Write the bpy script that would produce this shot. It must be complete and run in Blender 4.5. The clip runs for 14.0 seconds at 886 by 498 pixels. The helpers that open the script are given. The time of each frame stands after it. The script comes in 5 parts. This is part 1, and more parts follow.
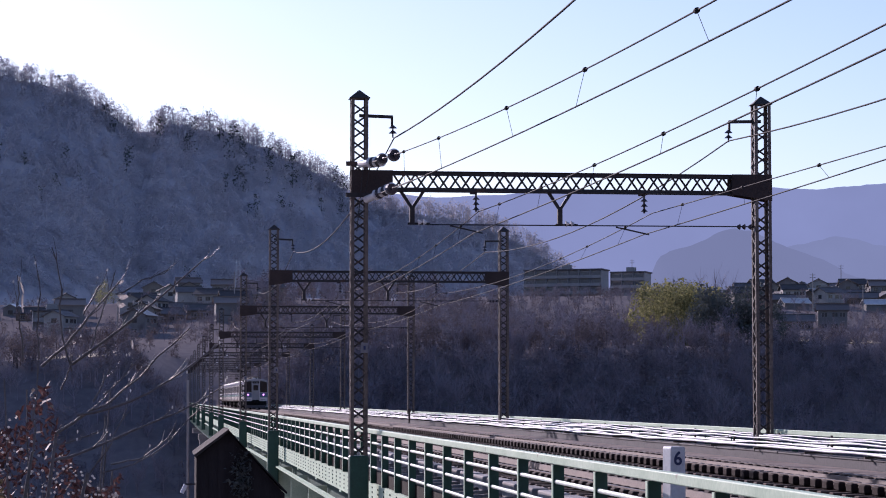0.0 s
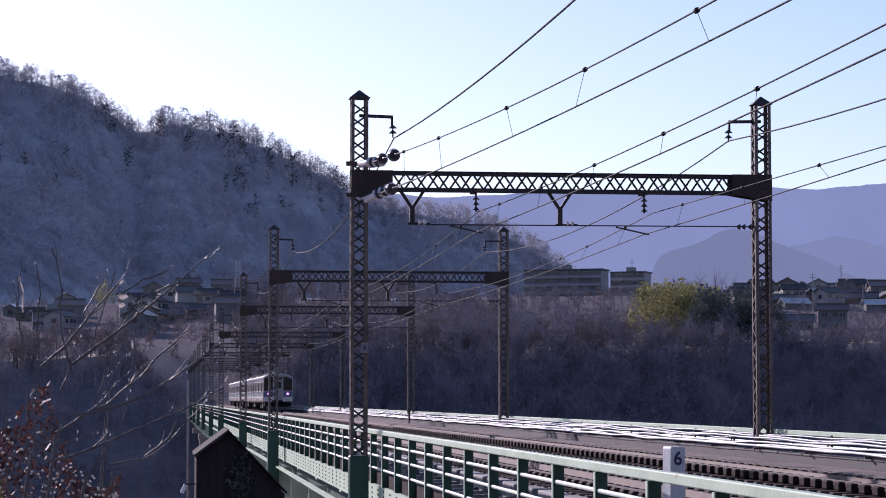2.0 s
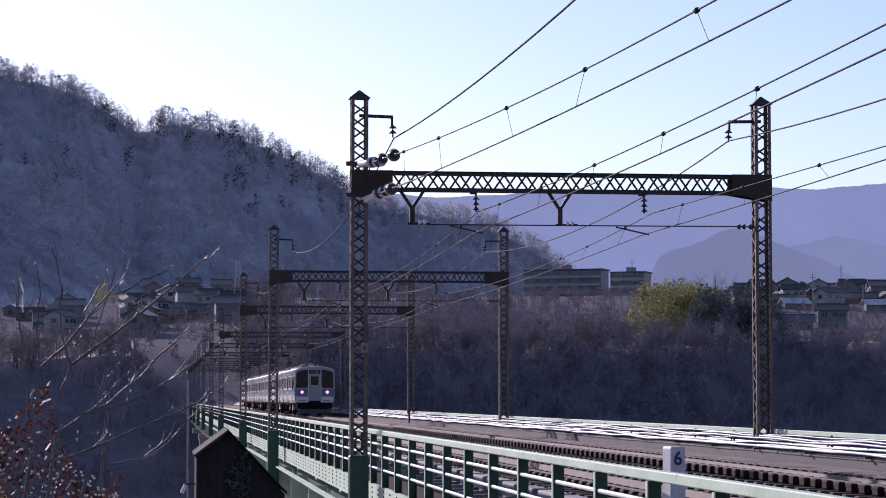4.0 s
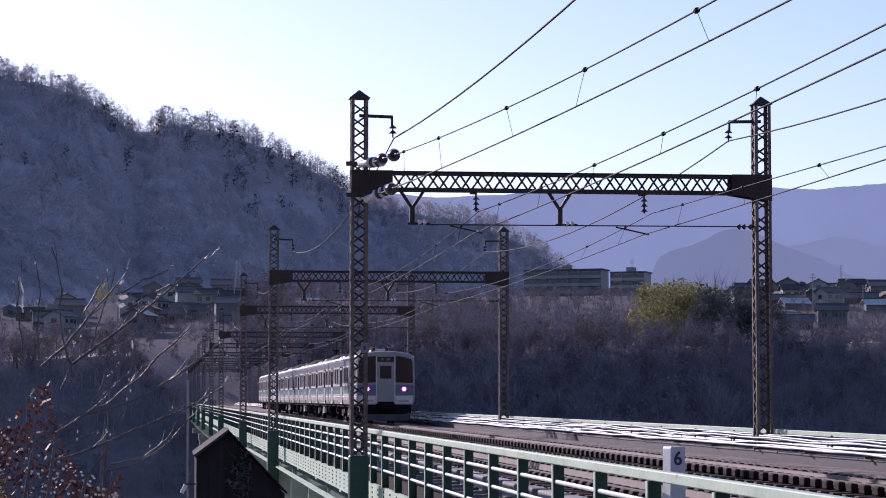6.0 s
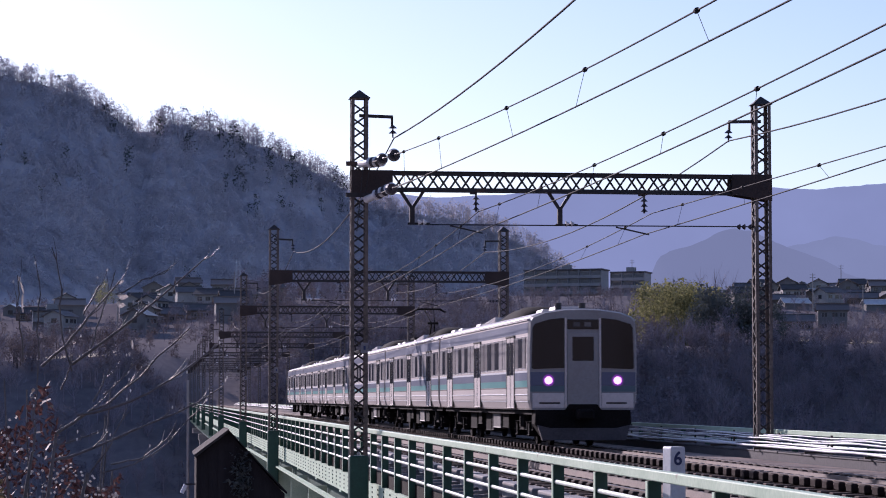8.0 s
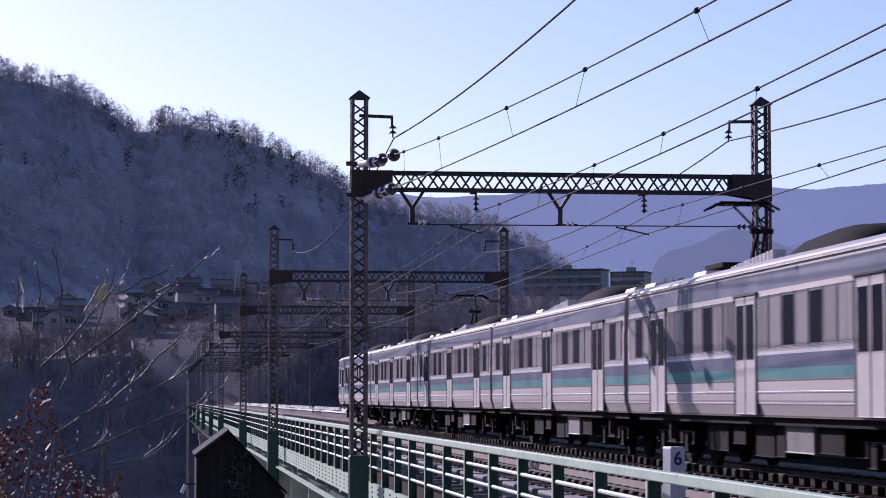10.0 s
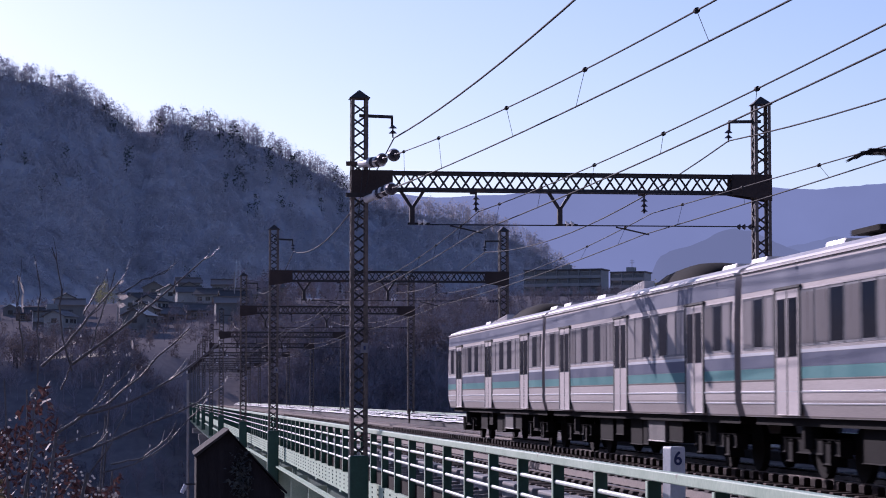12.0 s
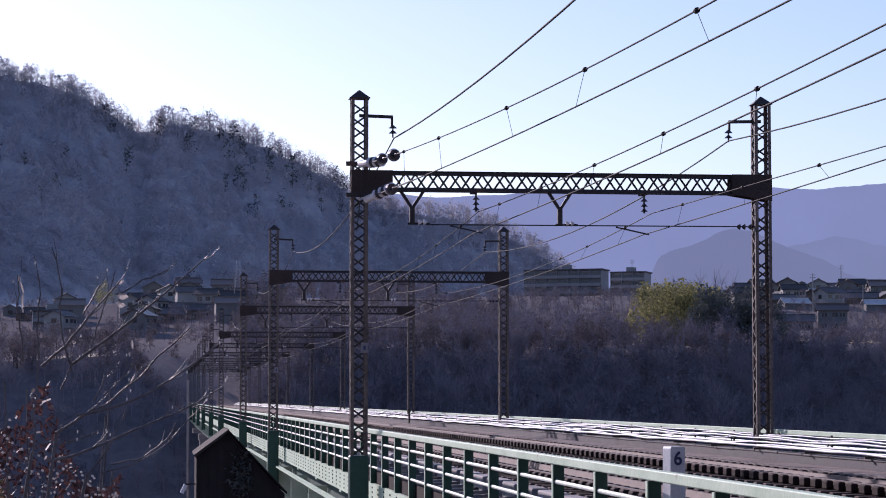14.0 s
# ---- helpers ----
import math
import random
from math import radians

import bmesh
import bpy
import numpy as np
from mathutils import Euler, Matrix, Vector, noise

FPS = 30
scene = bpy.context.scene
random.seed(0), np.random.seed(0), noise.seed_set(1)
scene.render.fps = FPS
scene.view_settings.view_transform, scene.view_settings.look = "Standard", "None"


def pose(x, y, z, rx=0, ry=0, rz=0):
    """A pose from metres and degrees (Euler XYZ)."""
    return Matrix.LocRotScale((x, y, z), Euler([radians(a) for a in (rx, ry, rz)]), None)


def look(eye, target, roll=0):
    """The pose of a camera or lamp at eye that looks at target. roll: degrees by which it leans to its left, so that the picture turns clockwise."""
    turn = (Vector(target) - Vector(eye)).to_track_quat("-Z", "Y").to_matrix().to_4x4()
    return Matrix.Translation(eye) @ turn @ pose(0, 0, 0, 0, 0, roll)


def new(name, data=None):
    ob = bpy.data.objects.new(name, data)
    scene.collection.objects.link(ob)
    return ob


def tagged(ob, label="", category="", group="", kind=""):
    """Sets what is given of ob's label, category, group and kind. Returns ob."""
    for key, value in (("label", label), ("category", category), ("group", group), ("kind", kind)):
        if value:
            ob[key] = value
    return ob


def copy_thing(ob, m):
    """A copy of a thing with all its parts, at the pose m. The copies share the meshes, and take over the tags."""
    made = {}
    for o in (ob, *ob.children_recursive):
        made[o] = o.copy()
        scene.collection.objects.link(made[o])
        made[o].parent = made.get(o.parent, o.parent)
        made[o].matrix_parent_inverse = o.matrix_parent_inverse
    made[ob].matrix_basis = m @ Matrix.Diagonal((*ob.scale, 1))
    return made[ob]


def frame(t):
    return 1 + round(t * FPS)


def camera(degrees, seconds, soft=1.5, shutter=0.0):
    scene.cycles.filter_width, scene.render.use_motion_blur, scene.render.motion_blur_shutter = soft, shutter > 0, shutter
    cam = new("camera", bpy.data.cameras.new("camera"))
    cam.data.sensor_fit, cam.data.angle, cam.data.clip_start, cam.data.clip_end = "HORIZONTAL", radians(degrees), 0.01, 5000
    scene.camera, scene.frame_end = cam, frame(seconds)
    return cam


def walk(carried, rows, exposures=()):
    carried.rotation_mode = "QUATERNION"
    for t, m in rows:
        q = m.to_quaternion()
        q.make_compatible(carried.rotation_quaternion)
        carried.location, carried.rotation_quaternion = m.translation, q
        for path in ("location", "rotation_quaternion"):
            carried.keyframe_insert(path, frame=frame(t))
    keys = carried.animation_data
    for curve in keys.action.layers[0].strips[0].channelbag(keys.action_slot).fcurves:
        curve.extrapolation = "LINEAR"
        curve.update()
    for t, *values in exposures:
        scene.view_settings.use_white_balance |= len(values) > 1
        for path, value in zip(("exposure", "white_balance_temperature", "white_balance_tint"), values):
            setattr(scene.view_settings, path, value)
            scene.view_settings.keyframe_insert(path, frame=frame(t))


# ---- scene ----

# Axes: y along the railway, away from the camera; x across it, to the right; rail top at z = 0.
EYE = (0.0, 0.0, 1.274)
cam = camera(21.755, 14.0, soft=1.0, shutter=0.2)
AIM = pose(EYE[0], EYE[1], EYE[2], 93.716, 0, -6.89)
walk(cam, [(0.0, AIM), (14.0, AIM)], exposures=[(0.0, 0.0, 5820, 33), (8.0, 0.0, 5820, 33), (10.3, -0.27, 5560, 37), (13.4, -0.25, 5560, 37), (14.0, -0.05, 5820, 33)])

# ---- world and sun ----
SUN = Vector((-1.0, 2.1, 0.9)).normalized()      # towards the sun
world = bpy.data.worlds.new("world")
scene.world = world
world.use_nodes = True
wn = world.node_tree
sky = wn.nodes.new("ShaderNodeTexSky")
sky.sky_type, sky.sun_disc = "NISHITA", False
sky.sun_elevation = math.asin(SUN.z)
sky.sun_rotation = math.atan2(SUN.x, SUN.y)
sky.air_density, sky.dust_density, sky.ozone_density = 1.0, 0.6, 2.2
wn.links.new(sky.outputs[0], wn.nodes["Background"].inputs[0])
wn.nodes["Background"].inputs[1].default_value = 0.132
sun = new("sun", bpy.data.lights.new("sun", "SUN"))
sun.data.energy, sun.data.angle, sun.data.color = 5.0, radians(0.5), (1.0, 0.90, 0.77)
sun.matrix_world = look((0, 0, 0), tuple(-SUN))


# ---- materials ----
def surf(name, dark, light, rough=0.7, metal=0.0, scale=3.0, fine=40.0, bump=0.15, stretch=(1, 1, 1), vary=0.0, island=0.0, spots=None, thin=0.0, gloss=0.5):
    """A surface between two colours, uneven at two scales, with fine relief. vary: piece by piece; island: by joined piece."""
    m = bpy.data.materials.new(name)
    m.use_nodes = True
    n, l = m.node_tree.nodes, m.node_tree.links
    b = n["Principled BSDF"]
    b.inputs["Metallic"].default_value, b.inputs["Specular IOR Level"].default_value = metal, gloss
    co = n.new("ShaderNodeTexCoord")
    mp = n.new("ShaderNodeMapping")
    mp.inputs["Scale"].default_value = stretch
    l.new(co.outputs["Object"], mp.inputs[0])
    big, small = n.new("ShaderNodeTexNoise"), n.new("ShaderNodeTexNoise")
    for node, s in ((big, scale), (small, fine)):
        node.inputs["Scale"].default_value, node.inputs["Detail"].default_value = s, 5
        l.new(mp.outputs[0], node.inputs["Vector"])
    mix = n.new("ShaderNodeMath")
    mix.operation = "MULTIPLY_ADD"
    mix.inputs[1].default_value = 0.45
    l.new(small.outputs[0], mix.inputs[0])
    half = n.new("ShaderNodeMath")
    half.operation = "MULTIPLY"
    half.inputs[1].default_value = 0.55
    l.new(big.outputs[0], half.inputs[0])
    l.new(half.outputs[0], mix.inputs[2])
    level = mix.outputs[0]
    for amount, node, socket in ((vary, "ShaderNodeObjectInfo", "Random"), (island, "ShaderNodeNewGeometry", "Random Per Island")):
        if amount:
            info, add, sub = n.new(node), n.new("ShaderNodeMath"), n.new("ShaderNodeMath")
            sub.operation = "SUBTRACT"
            sub.inputs[1].default_value = 0.5
            l.new(info.outputs[socket], sub.inputs[0])
            add.operation = "MULTIPLY_ADD"
            add.inputs[1].default_value = amount
            l.new(sub.outputs[0], add.inputs[0])
            l.new(level, add.inputs[2])
            level = add.outputs[0]
    ramp = n.new("ShaderNodeValToRGB")
    ramp.color_ramp.elements[0].position, ramp.color_ramp.elements[1].position = 0.32, 0.68
    ramp.color_ramp.elements[0].color, ramp.color_ramp.elements[1].color = (*dark, 1), (*light, 1)
    l.new(level, ramp.inputs[0])
    colour = ramp.outputs[0]
    if spots:
        blot = n.new("ShaderNodeTexNoise")
        blot.inputs["Scale"].default_value, blot.inputs["Detail"].default_value = spots[1], 6
        l.new(mp.outputs[0], blot.inputs["Vector"])
        edge = n.new("ShaderNodeMapRange")
        edge.inputs[1].default_value, edge.inputs[2].default_value = spots[2], spots[2] + 0.08
        l.new(blot.outputs[0], edge.inputs[0])
        over = n.new("ShaderNodeMix")
        over.data_type = "RGBA"
        over.inputs[7].default_value = (*spots[0], 1)
        l.new(edge.outputs[0], over.inputs[0])
        l.new(colour, over.inputs[6])
        colour = over.outputs[2]
    l.new(colour, b.inputs["Base Color"])
    wear = n.new("ShaderNodeMapRange")
    wear.inputs[3].default_value, wear.inputs[4].default_value = max(rough - 0.12, 0.03), min(rough + 0.12, 1)
    l.new(big.outputs[0], wear.inputs[0])
    l.new(wear.outputs[0], b.inputs["Roughness"])
    if bump:
        bp = n.new("ShaderNodeBump")
        bp.inputs["Strength"].default_value, bp.inputs["Distance"].default_value = bump, 0.02
        l.new(small.outputs[0], bp.inputs["Height"])
        l.new(bp.outputs[0], b.inputs["Normal"])
    if thin:
        through_leaf, both = n.new("ShaderNodeBsdfTranslucent"), n.new("ShaderNodeMixShader")
        l.new(colour, through_leaf.inputs[0])
        both.inputs[0].default_value = thin
        l.new(b.outputs[0], both.inputs[1])
        l.new(through_leaf.outputs[0], both.inputs[2])
        l.new(both.outputs[0], n["Material Output"].inputs[0])
    return m


def glow(name, colour, strength):
    m = bpy.data.materials.new(name)
    m.use_nodes = True
    b = m.node_tree.nodes["Principled BSDF"]
    b.inputs["Base Color"].default_value = (*[c * 0.3 for c in colour], 1)
    b.inputs["Emission Color"].default_value = (*colour, 1)
    b.inputs["Emission Strength"].default_value = strength
    return m


PALE_GREEN = surf("pale green paint", (0.40, 0.53, 0.38), (0.60, 0.71, 0.54), 0.62, scale=1.2, fine=22, spots=((0.24, 0.19, 0.14), 2.2, 0.68), gloss=0.25)
DARK_GREEN = surf("green paint", (0.008, 0.045, 0.030), (0.018, 0.085, 0.055), 0.5, scale=1.0, fine=18, spots=((0.07, 0.045, 0.03), 1.7, 0.66))
RUST = surf("rusty steel", (0.035, 0.026, 0.022), (0.11, 0.075, 0.055), 0.65, 0.3, scale=2.5, fine=30)
RAIL = surf("rail steel", (0.085, 0.058, 0.047), (0.22, 0.160, 0.130), 0.6, 0.1, scale=1.5, fine=30, gloss=0.3)
RAILTOP = surf("worn rail head", (0.16, 0.13, 0.12), (0.28, 0.24, 0.22), 0.55, 0.4, scale=1.5, fine=60)
SLEEPER = surf("sleeper", (0.03, 0.019, 0.016), (0.12, 0.080, 0.063), 0.85, scale=4, fine=40, vary=0.4, gloss=0.2)
CLIP = surf("fastening", (0.012, 0.008, 0.007), (0.045, 0.028, 0.024), 0.8, 0.0, scale=5, fine=40, gloss=0.1)
DECK = surf("deck concrete", (0.17, 0.130, 0.108), (0.36, 0.285, 0.24), 0.95, scale=0.5, fine=12, spots=((0.09, 0.062, 0.05), 0.9, 0.58), gloss=0.2)
MID_DECK = surf("brown stained walkway", (0.07, 0.050, 0.041), (0.19, 0.142, 0.118), 0.95, scale=0.5, fine=12, spots=((0.05, 0.033, 0.027), 0.9, 0.54), gloss=0.2)
# Railing green whitened so that the round rails look sunlit.
SUNLIT_RAIL = surf("sunlit rail paint", (0.66, 0.72, 0.63), (0.82, 0.86, 0.78), 0.5, scale=1.2, fine=22, bump=0.05, spots=((0.26, 0.2, 0.15), 2.2, 0.70), gloss=0.4)
# Near black stands for the shade in the deck's open gaps.
GAP_DECK = surf("shade-dark deck", (0.014, 0.011, 0.010), (0.045, 0.036, 0.031), 0.95, scale=0.6, fine=12, gloss=0.1)
WHITE_CABLE = surf("white cable sheath", (0.55, 0.54, 0.55), (0.80, 0.80, 0.80), 0.45, scale=2, fine=30)
DUCT = surf("grey cable duct", (0.05, 0.045, 0.05), (0.11, 0.10, 0.105), 0.8, scale=1.5, fine=20)
CONCRETE = surf("pier concrete", (0.26, 0.23, 0.21), (0.42, 0.38, 0.35), 0.9, scale=0.25, fine=6)
MAST = surf("mast steel", (0.02, 0.018, 0.019), (0.06, 0.052, 0.05), 0.6, 0.3, scale=1.6, fine=25, spots=((0.10, 0.055, 0.035), 2.0, 0.60))
ANGLE = surf("rust stained angle", (0.025, 0.018, 0.015), (0.20, 0.155, 0.125), 0.45, 0.0, scale=1.6, fine=14, gloss=0.6)
GUSSET = surf("brown riveted plate", (0.03, 0.022, 0.02), (0.075, 0.052, 0.045), 0.7, 0.1, scale=1.6, fine=25, gloss=0.3)
INSUL = surf("dark insulator glaze", (0.03, 0.028, 0.035), (0.06, 0.055, 0.07), 0.2, scale=3, fine=20, bump=0)
PORCELAIN = surf("white porcelain", (0.62, 0.60, 0.60), (0.82, 0.80, 0.80), 0.15, scale=3, fine=20, bump=0)
WIRE = surf("weathered copper wire", (0.018, 0.018, 0.02), (0.045, 0.042, 0.045), 0.75, 0.1, scale=1, fine=8, bump=0, gloss=0.15)
PLATE = surf("enamel plate", (0.40, 0.41, 0.44), (0.55, 0.56, 0.59), 0.4, scale=3, fine=20)
INK = surf("navy ink", (0.02, 0.03, 0.09), (0.03, 0.045, 0.13), 0.5, scale=3, fine=20, bump=0)
STEEL = surf("stainless side", (0.46, 0.40, 0.37), (0.60, 0.535, 0.50), 0.5, 0.1, scale=0.5, fine=14, bump=0.04, stretch=(1, 0.3, 4), gloss=0.35)
# A darker grey than the steel sides.
FRONT = surf("darker grey front", (0.27, 0.252, 0.24), (0.37, 0.347, 0.335), 0.5, scale=0.8, fine=14, bump=0.04)
ROOF = surf("train roof", (0.53, 0.485, 0.455), (0.71, 0.66, 0.625), 0.5, 0.0, scale=0.7, fine=10, bump=0.05)
BLUE = surf("blue band", (0.105, 0.12, 0.185), (0.15, 0.165, 0.235), 0.4, scale=1, fine=20, bump=0)
TEAL = surf("teal band", (0.08, 0.27, 0.265), (0.12, 0.35, 0.33), 0.4, scale=1, fine=20, bump=0)
# Side teal again, darkened because the front lies in shade.
TEAL_SHADED = surf("shaded teal paint", (0.09, 0.15, 0.17), (0.13, 0.20, 0.22), 0.4, scale=1, fine=20, bump=0)
WHITE = surf("white line", (0.72, 0.72, 0.72), (0.85, 0.85, 0.85), 0.4, scale=1, fine=20, bump=0)
UNDER = surf("underfloor black", (0.006, 0.005, 0.005), (0.020, 0.017, 0.016), 0.9, 0.0, scale=2, fine=20, gloss=0.12)
BOX = surf("underfloor grey box", (0.10, 0.09, 0.084), (0.24, 0.22, 0.205), 0.6, 0.1, scale=2, fine=20, vary=0.5)
GLASS = surf("dark train glass", (0.006, 0.006, 0.007), (0.012, 0.012, 0.014), 0.12, scale=1, fine=4, bump=0)
# Darker than the upper side; for the strip below the bands.
LOWER = surf("darker lower steel", (0.135, 0.110, 0.096), (0.20, 0.168, 0.148), 0.6, 0.05, scale=0.5, fine=14, bump=0.05, stretch=(1, 0.3, 4), gloss=0.25)
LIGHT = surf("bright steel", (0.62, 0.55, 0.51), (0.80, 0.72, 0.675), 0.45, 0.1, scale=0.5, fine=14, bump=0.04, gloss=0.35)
BLIND = surf("blind behind glass", (0.24, 0.215, 0.205), (0.46, 0.42, 0.40), 0.3, scale=0.6, fine=9, bump=0, stretch=(1, 8, 0.4), vary=0.6, gloss=0.3)
FRAME = surf("window surround", (0.16, 0.155, 0.16), (0.26, 0.25, 0.26), 0.5, scale=2, fine=20)
RUBBER = surf("grey rubber", (0.03, 0.03, 0.03), (0.06, 0.06, 0.06), 0.8, scale=2, fine=20)
LAMP = glow("lit headlamp", (1.0, 0.50, 1.0), 1.8)
# Lens halo round the headlamps, added as a glowing purple ring.
HALO = glow("purple headlamp halo", (0.38, 0.08, 0.56), 0.32)
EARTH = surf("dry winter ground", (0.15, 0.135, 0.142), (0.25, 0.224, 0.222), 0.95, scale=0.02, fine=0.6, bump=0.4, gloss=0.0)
# Paler and bluer than dry litter: the distance haze is in this colour.
LITTER = surf("haze-pale leaf litter", (0.37, 0.355, 0.385), (0.50, 0.470, 0.485), 0.95, scale=0.012, fine=0.05, bump=0.1, gloss=0.0)
# Bark of the far bank, lightened to carry the haze.
BARK = surf("haze-pale bark", (0.22, 0.195, 0.225), (0.33, 0.292, 0.325), 0.95, scale=0.05, fine=3, island=0.1, bump=0, gloss=0.0)
# Twigs lightened and blued so that the hill's haze is in the colour.
TWIG = surf("haze-grey twigs", (0.43, 0.43, 0.485), (0.58, 0.54, 0.56), 0.95, scale=0.016, fine=0.35, bump=0, island=0.05, thin=0.2, gloss=0.0)
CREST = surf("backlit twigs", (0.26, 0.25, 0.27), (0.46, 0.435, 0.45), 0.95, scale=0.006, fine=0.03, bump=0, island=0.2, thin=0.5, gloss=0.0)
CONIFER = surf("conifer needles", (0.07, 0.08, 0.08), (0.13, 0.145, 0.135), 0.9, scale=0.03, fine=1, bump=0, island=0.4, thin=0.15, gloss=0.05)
# Leaf colour lifted towards purple grey to carry the haze.
EVERGREEN = surf("haze-pale evergreen leaves", (0.14, 0.130, 0.158), (0.24, 0.222, 0.25), 0.9, scale=0.03, fine=1, bump=0, island=0.15, thin=0.15, gloss=0.05)
BAMBOO = surf("bamboo leaves", (0.11, 0.115, 0.055), (0.31, 0.29, 0.13), 0.8, scale=0.10, fine=0.6, bump=0, island=0.6, thin=0.4, gloss=0.1)
BRUSH = surf("brown winter brush", (0.112, 0.094, 0.101), (0.195, 0.164, 0.168), 0.95, scale=0.03, fine=0.5, bump=0, island=0.15, thin=0.2, gloss=0.0)
# Lighter copy of the village pane, with distance haze in the colour.
FAR_PANE = surf("hazy window pane", (0.09, 0.095, 0.105), (0.15, 0.155, 0.17), 0.25, scale=0.3, fine=2, bump=0)
LEAF = surf("pale dry leaf", (0.50, 0.46, 0.44), (0.72, 0.68, 0.66), 0.5, scale=30, fine=120, bump=0.1, thin=0.3)


# ---- mesh tools ----
def part(name, bm, material, parent=None, label="", smooth=False):
    """Links a bmesh as one mesh object under a thing or a part."""
    bmesh.ops.recalc_face_normals(bm, faces=bm.faces)
    me = bpy.data.meshes.new(name)
    bm.to_mesh(me)
    bm.free()
    me.materials.append(material)
    if smooth:
        me.shade_smooth()
    ob = new(name, me)
    ob.parent = parent
    if label:
        ob["label"] = label
    return ob


def piece(name, me, parent, m):
    """One more piece on shared mesh data."""
    ob = new(name, me)
    ob.parent = parent
    ob.matrix_basis = m
    return ob


def shared(ob):
    """Takes the mesh of a pattern piece and removes its object."""
    me = ob.data
    bpy.data.objects.remove(ob)
    return me


def box(bm, lo, hi, bevel=0.0):
    r = bmesh.ops.create_cube(bm, size=1.0)
    lo, hi = Vector(lo), Vector(hi)
    for v in r["verts"]:
        v.co = Vector([(lo[i] + hi[i]) / 2 + v.co[i] * (hi[i] - lo[i]) for i in range(3)])
    if bevel:
        edges = list({e for v in r["verts"] for e in v.link_edges})
        bmesh.ops.bevel(bm, geom=edges, offset=bevel, segments=1, affect="EDGES")
    return bm


def rod(bm, a, b, ra, rb=None, seg=6, caps=True):
    """A tapered rod from a to b."""
    a, b = Vector(a), Vector(b)
    d = b - a
    r = bmesh.ops.create_cone(bm, cap_ends=caps, segments=seg, radius1=ra, radius2=ra if rb is None else rb, depth=d.length)
    turn = d.to_track_quat("Z", "Y").to_matrix().to_4x4()
    bmesh.ops.transform(bm, matrix=Matrix.Translation((a + b) / 2) @ turn, verts=r["verts"])
    return bm


def bar(bm, a, b, w, h):
    """A square bar from a to b."""
    a, b = Vector(a), Vector(b)
    d = b - a
    r = bmesh.ops.create_cube(bm, size=1.0)
    turn = d.to_track_quat("Z", "Y").to_matrix().to_4x4()
    bmesh.ops.transform(bm, matrix=Matrix.Translation((a + b) / 2) @ turn @ Matrix.Diagonal((w, h, d.length, 1)), verts=r["verts"])
    return bm


def prism(bm, outline, y0, y1):
    """A closed outline of (x, z) drawn out along y."""
    a = [bm.verts.new((x, y0, z)) for x, z in outline]
    b = [bm.verts.new((x, y1, z)) for x, z in outline]
    bm.faces.new(a)
    bm.faces.new(b[::-1])
    for i in range(len(a)):
        j = (i + 1) % len(a)
        bm.faces.new((a[i], b[i], b[j], a[j]))
    return bm


def empty(name, m, label, category, group=""):
    ob = new(name)
    ob.matrix_basis = m
    return tagged(ob, label, category, group)


def wire_curve(name, points, radius, material, parent=None):
    cu = bpy.data.curves.new(name, "CURVE")
    cu.dimensions, cu.bevel_depth, cu.bevel_resolution = "3D", radius, 1
    sp = cu.splines.new("POLY")
    sp.points.add(len(points) - 1)
    for q, p in zip(sp.points, points):
        q.co = (*p, 1)
    cu.materials.append(material)
    ob = new(name, cu)
    ob.parent = parent
    return ob


# ---- ground ----
BRIDGE_END = 448.0
# heights of the wooded ridge above the village, along x at y = 1400
RIDGE = [(0.929 * a, 0.929 * b - 5.5) for a, b in [(-1500, 330), (-700, 300), (-300, 262), (-107, 220), (-85, 215), (-55, 207), (-33, 192), (-15, 181), (0, 189), (33, 185),
         (66, 174), (100, 157), (122, 142), (151, 131), (178, 129), (207, 124), (236, 111), (258, 96), (270, 84), (300, 60), (360, 30), (500, 20), (1500, 18)]]


def smooth(a, b, v):
    t = min(max((v - a) / (b - a), 0.0), 1.0)
    return t * t * (3 - 2 * t)


def height(x, y):
    ridge = float(np.interp(x * 1400 / max(y, 700), [r[0] for r in RIDGE], [r[1] for r in RIDGE]))
    edge = 11.0 + 1.0 * smooth(60, 140, x) - 3.0 * smooth(20, -40, x)
    if y < 395:
        z = -0.6 - 38.0 * smooth(25, 110, y)
        z = z + (38.0 - 14.0) * smooth(300, 395, y)
    else:
        z = -14.6 + (edge + 14.6) * smooth(385, 440, y)
        z += 25.0 * smooth(440, 820, y) + 5.0 * smooth(800, 1000, y)
        if ridge > z:
            run = max((ridge - z) / 0.60, 40.0)
            z += (ridge - z) * min(max((y - 1420.0 + run) / run, 0.0), 1.0)
        z = z if y < 1420 else z - (z - 25) * smooth(1440, 2100, y)
    z += noise.noise((x * 0.012, y * 0.012, 3.1)) * (5.0 * smooth(700, 1000, y) * (1 - smooth(1330, 1400, y))) + noise.noise((x * 0.05, y * 0.05, 7)) * 0.8 * smooth(40, 90, y)
    cut = smooth(19, 8, abs(x - 9.5)) * (1 - smooth(BRIDGE_END + 6, BRIDGE_END + 60, y))
    # Unseen hill behind the camera, added to darken reflections and sky light.
    if y < -12:
        z += 75.0 * smooth(-14, -190, y) + 6.0 * noise.noise((x * 0.02, y * 0.02, 1)) * smooth(-20, -60, y)
        cut = smooth(40, 9, abs(x - 9.5)) * (1 - smooth(-290, -360, y))
    elif y < 20:
        cut = max(cut, smooth(30, 10, abs(x - 9.5)))
    return z + (min(z, -1.6) - z) * cut


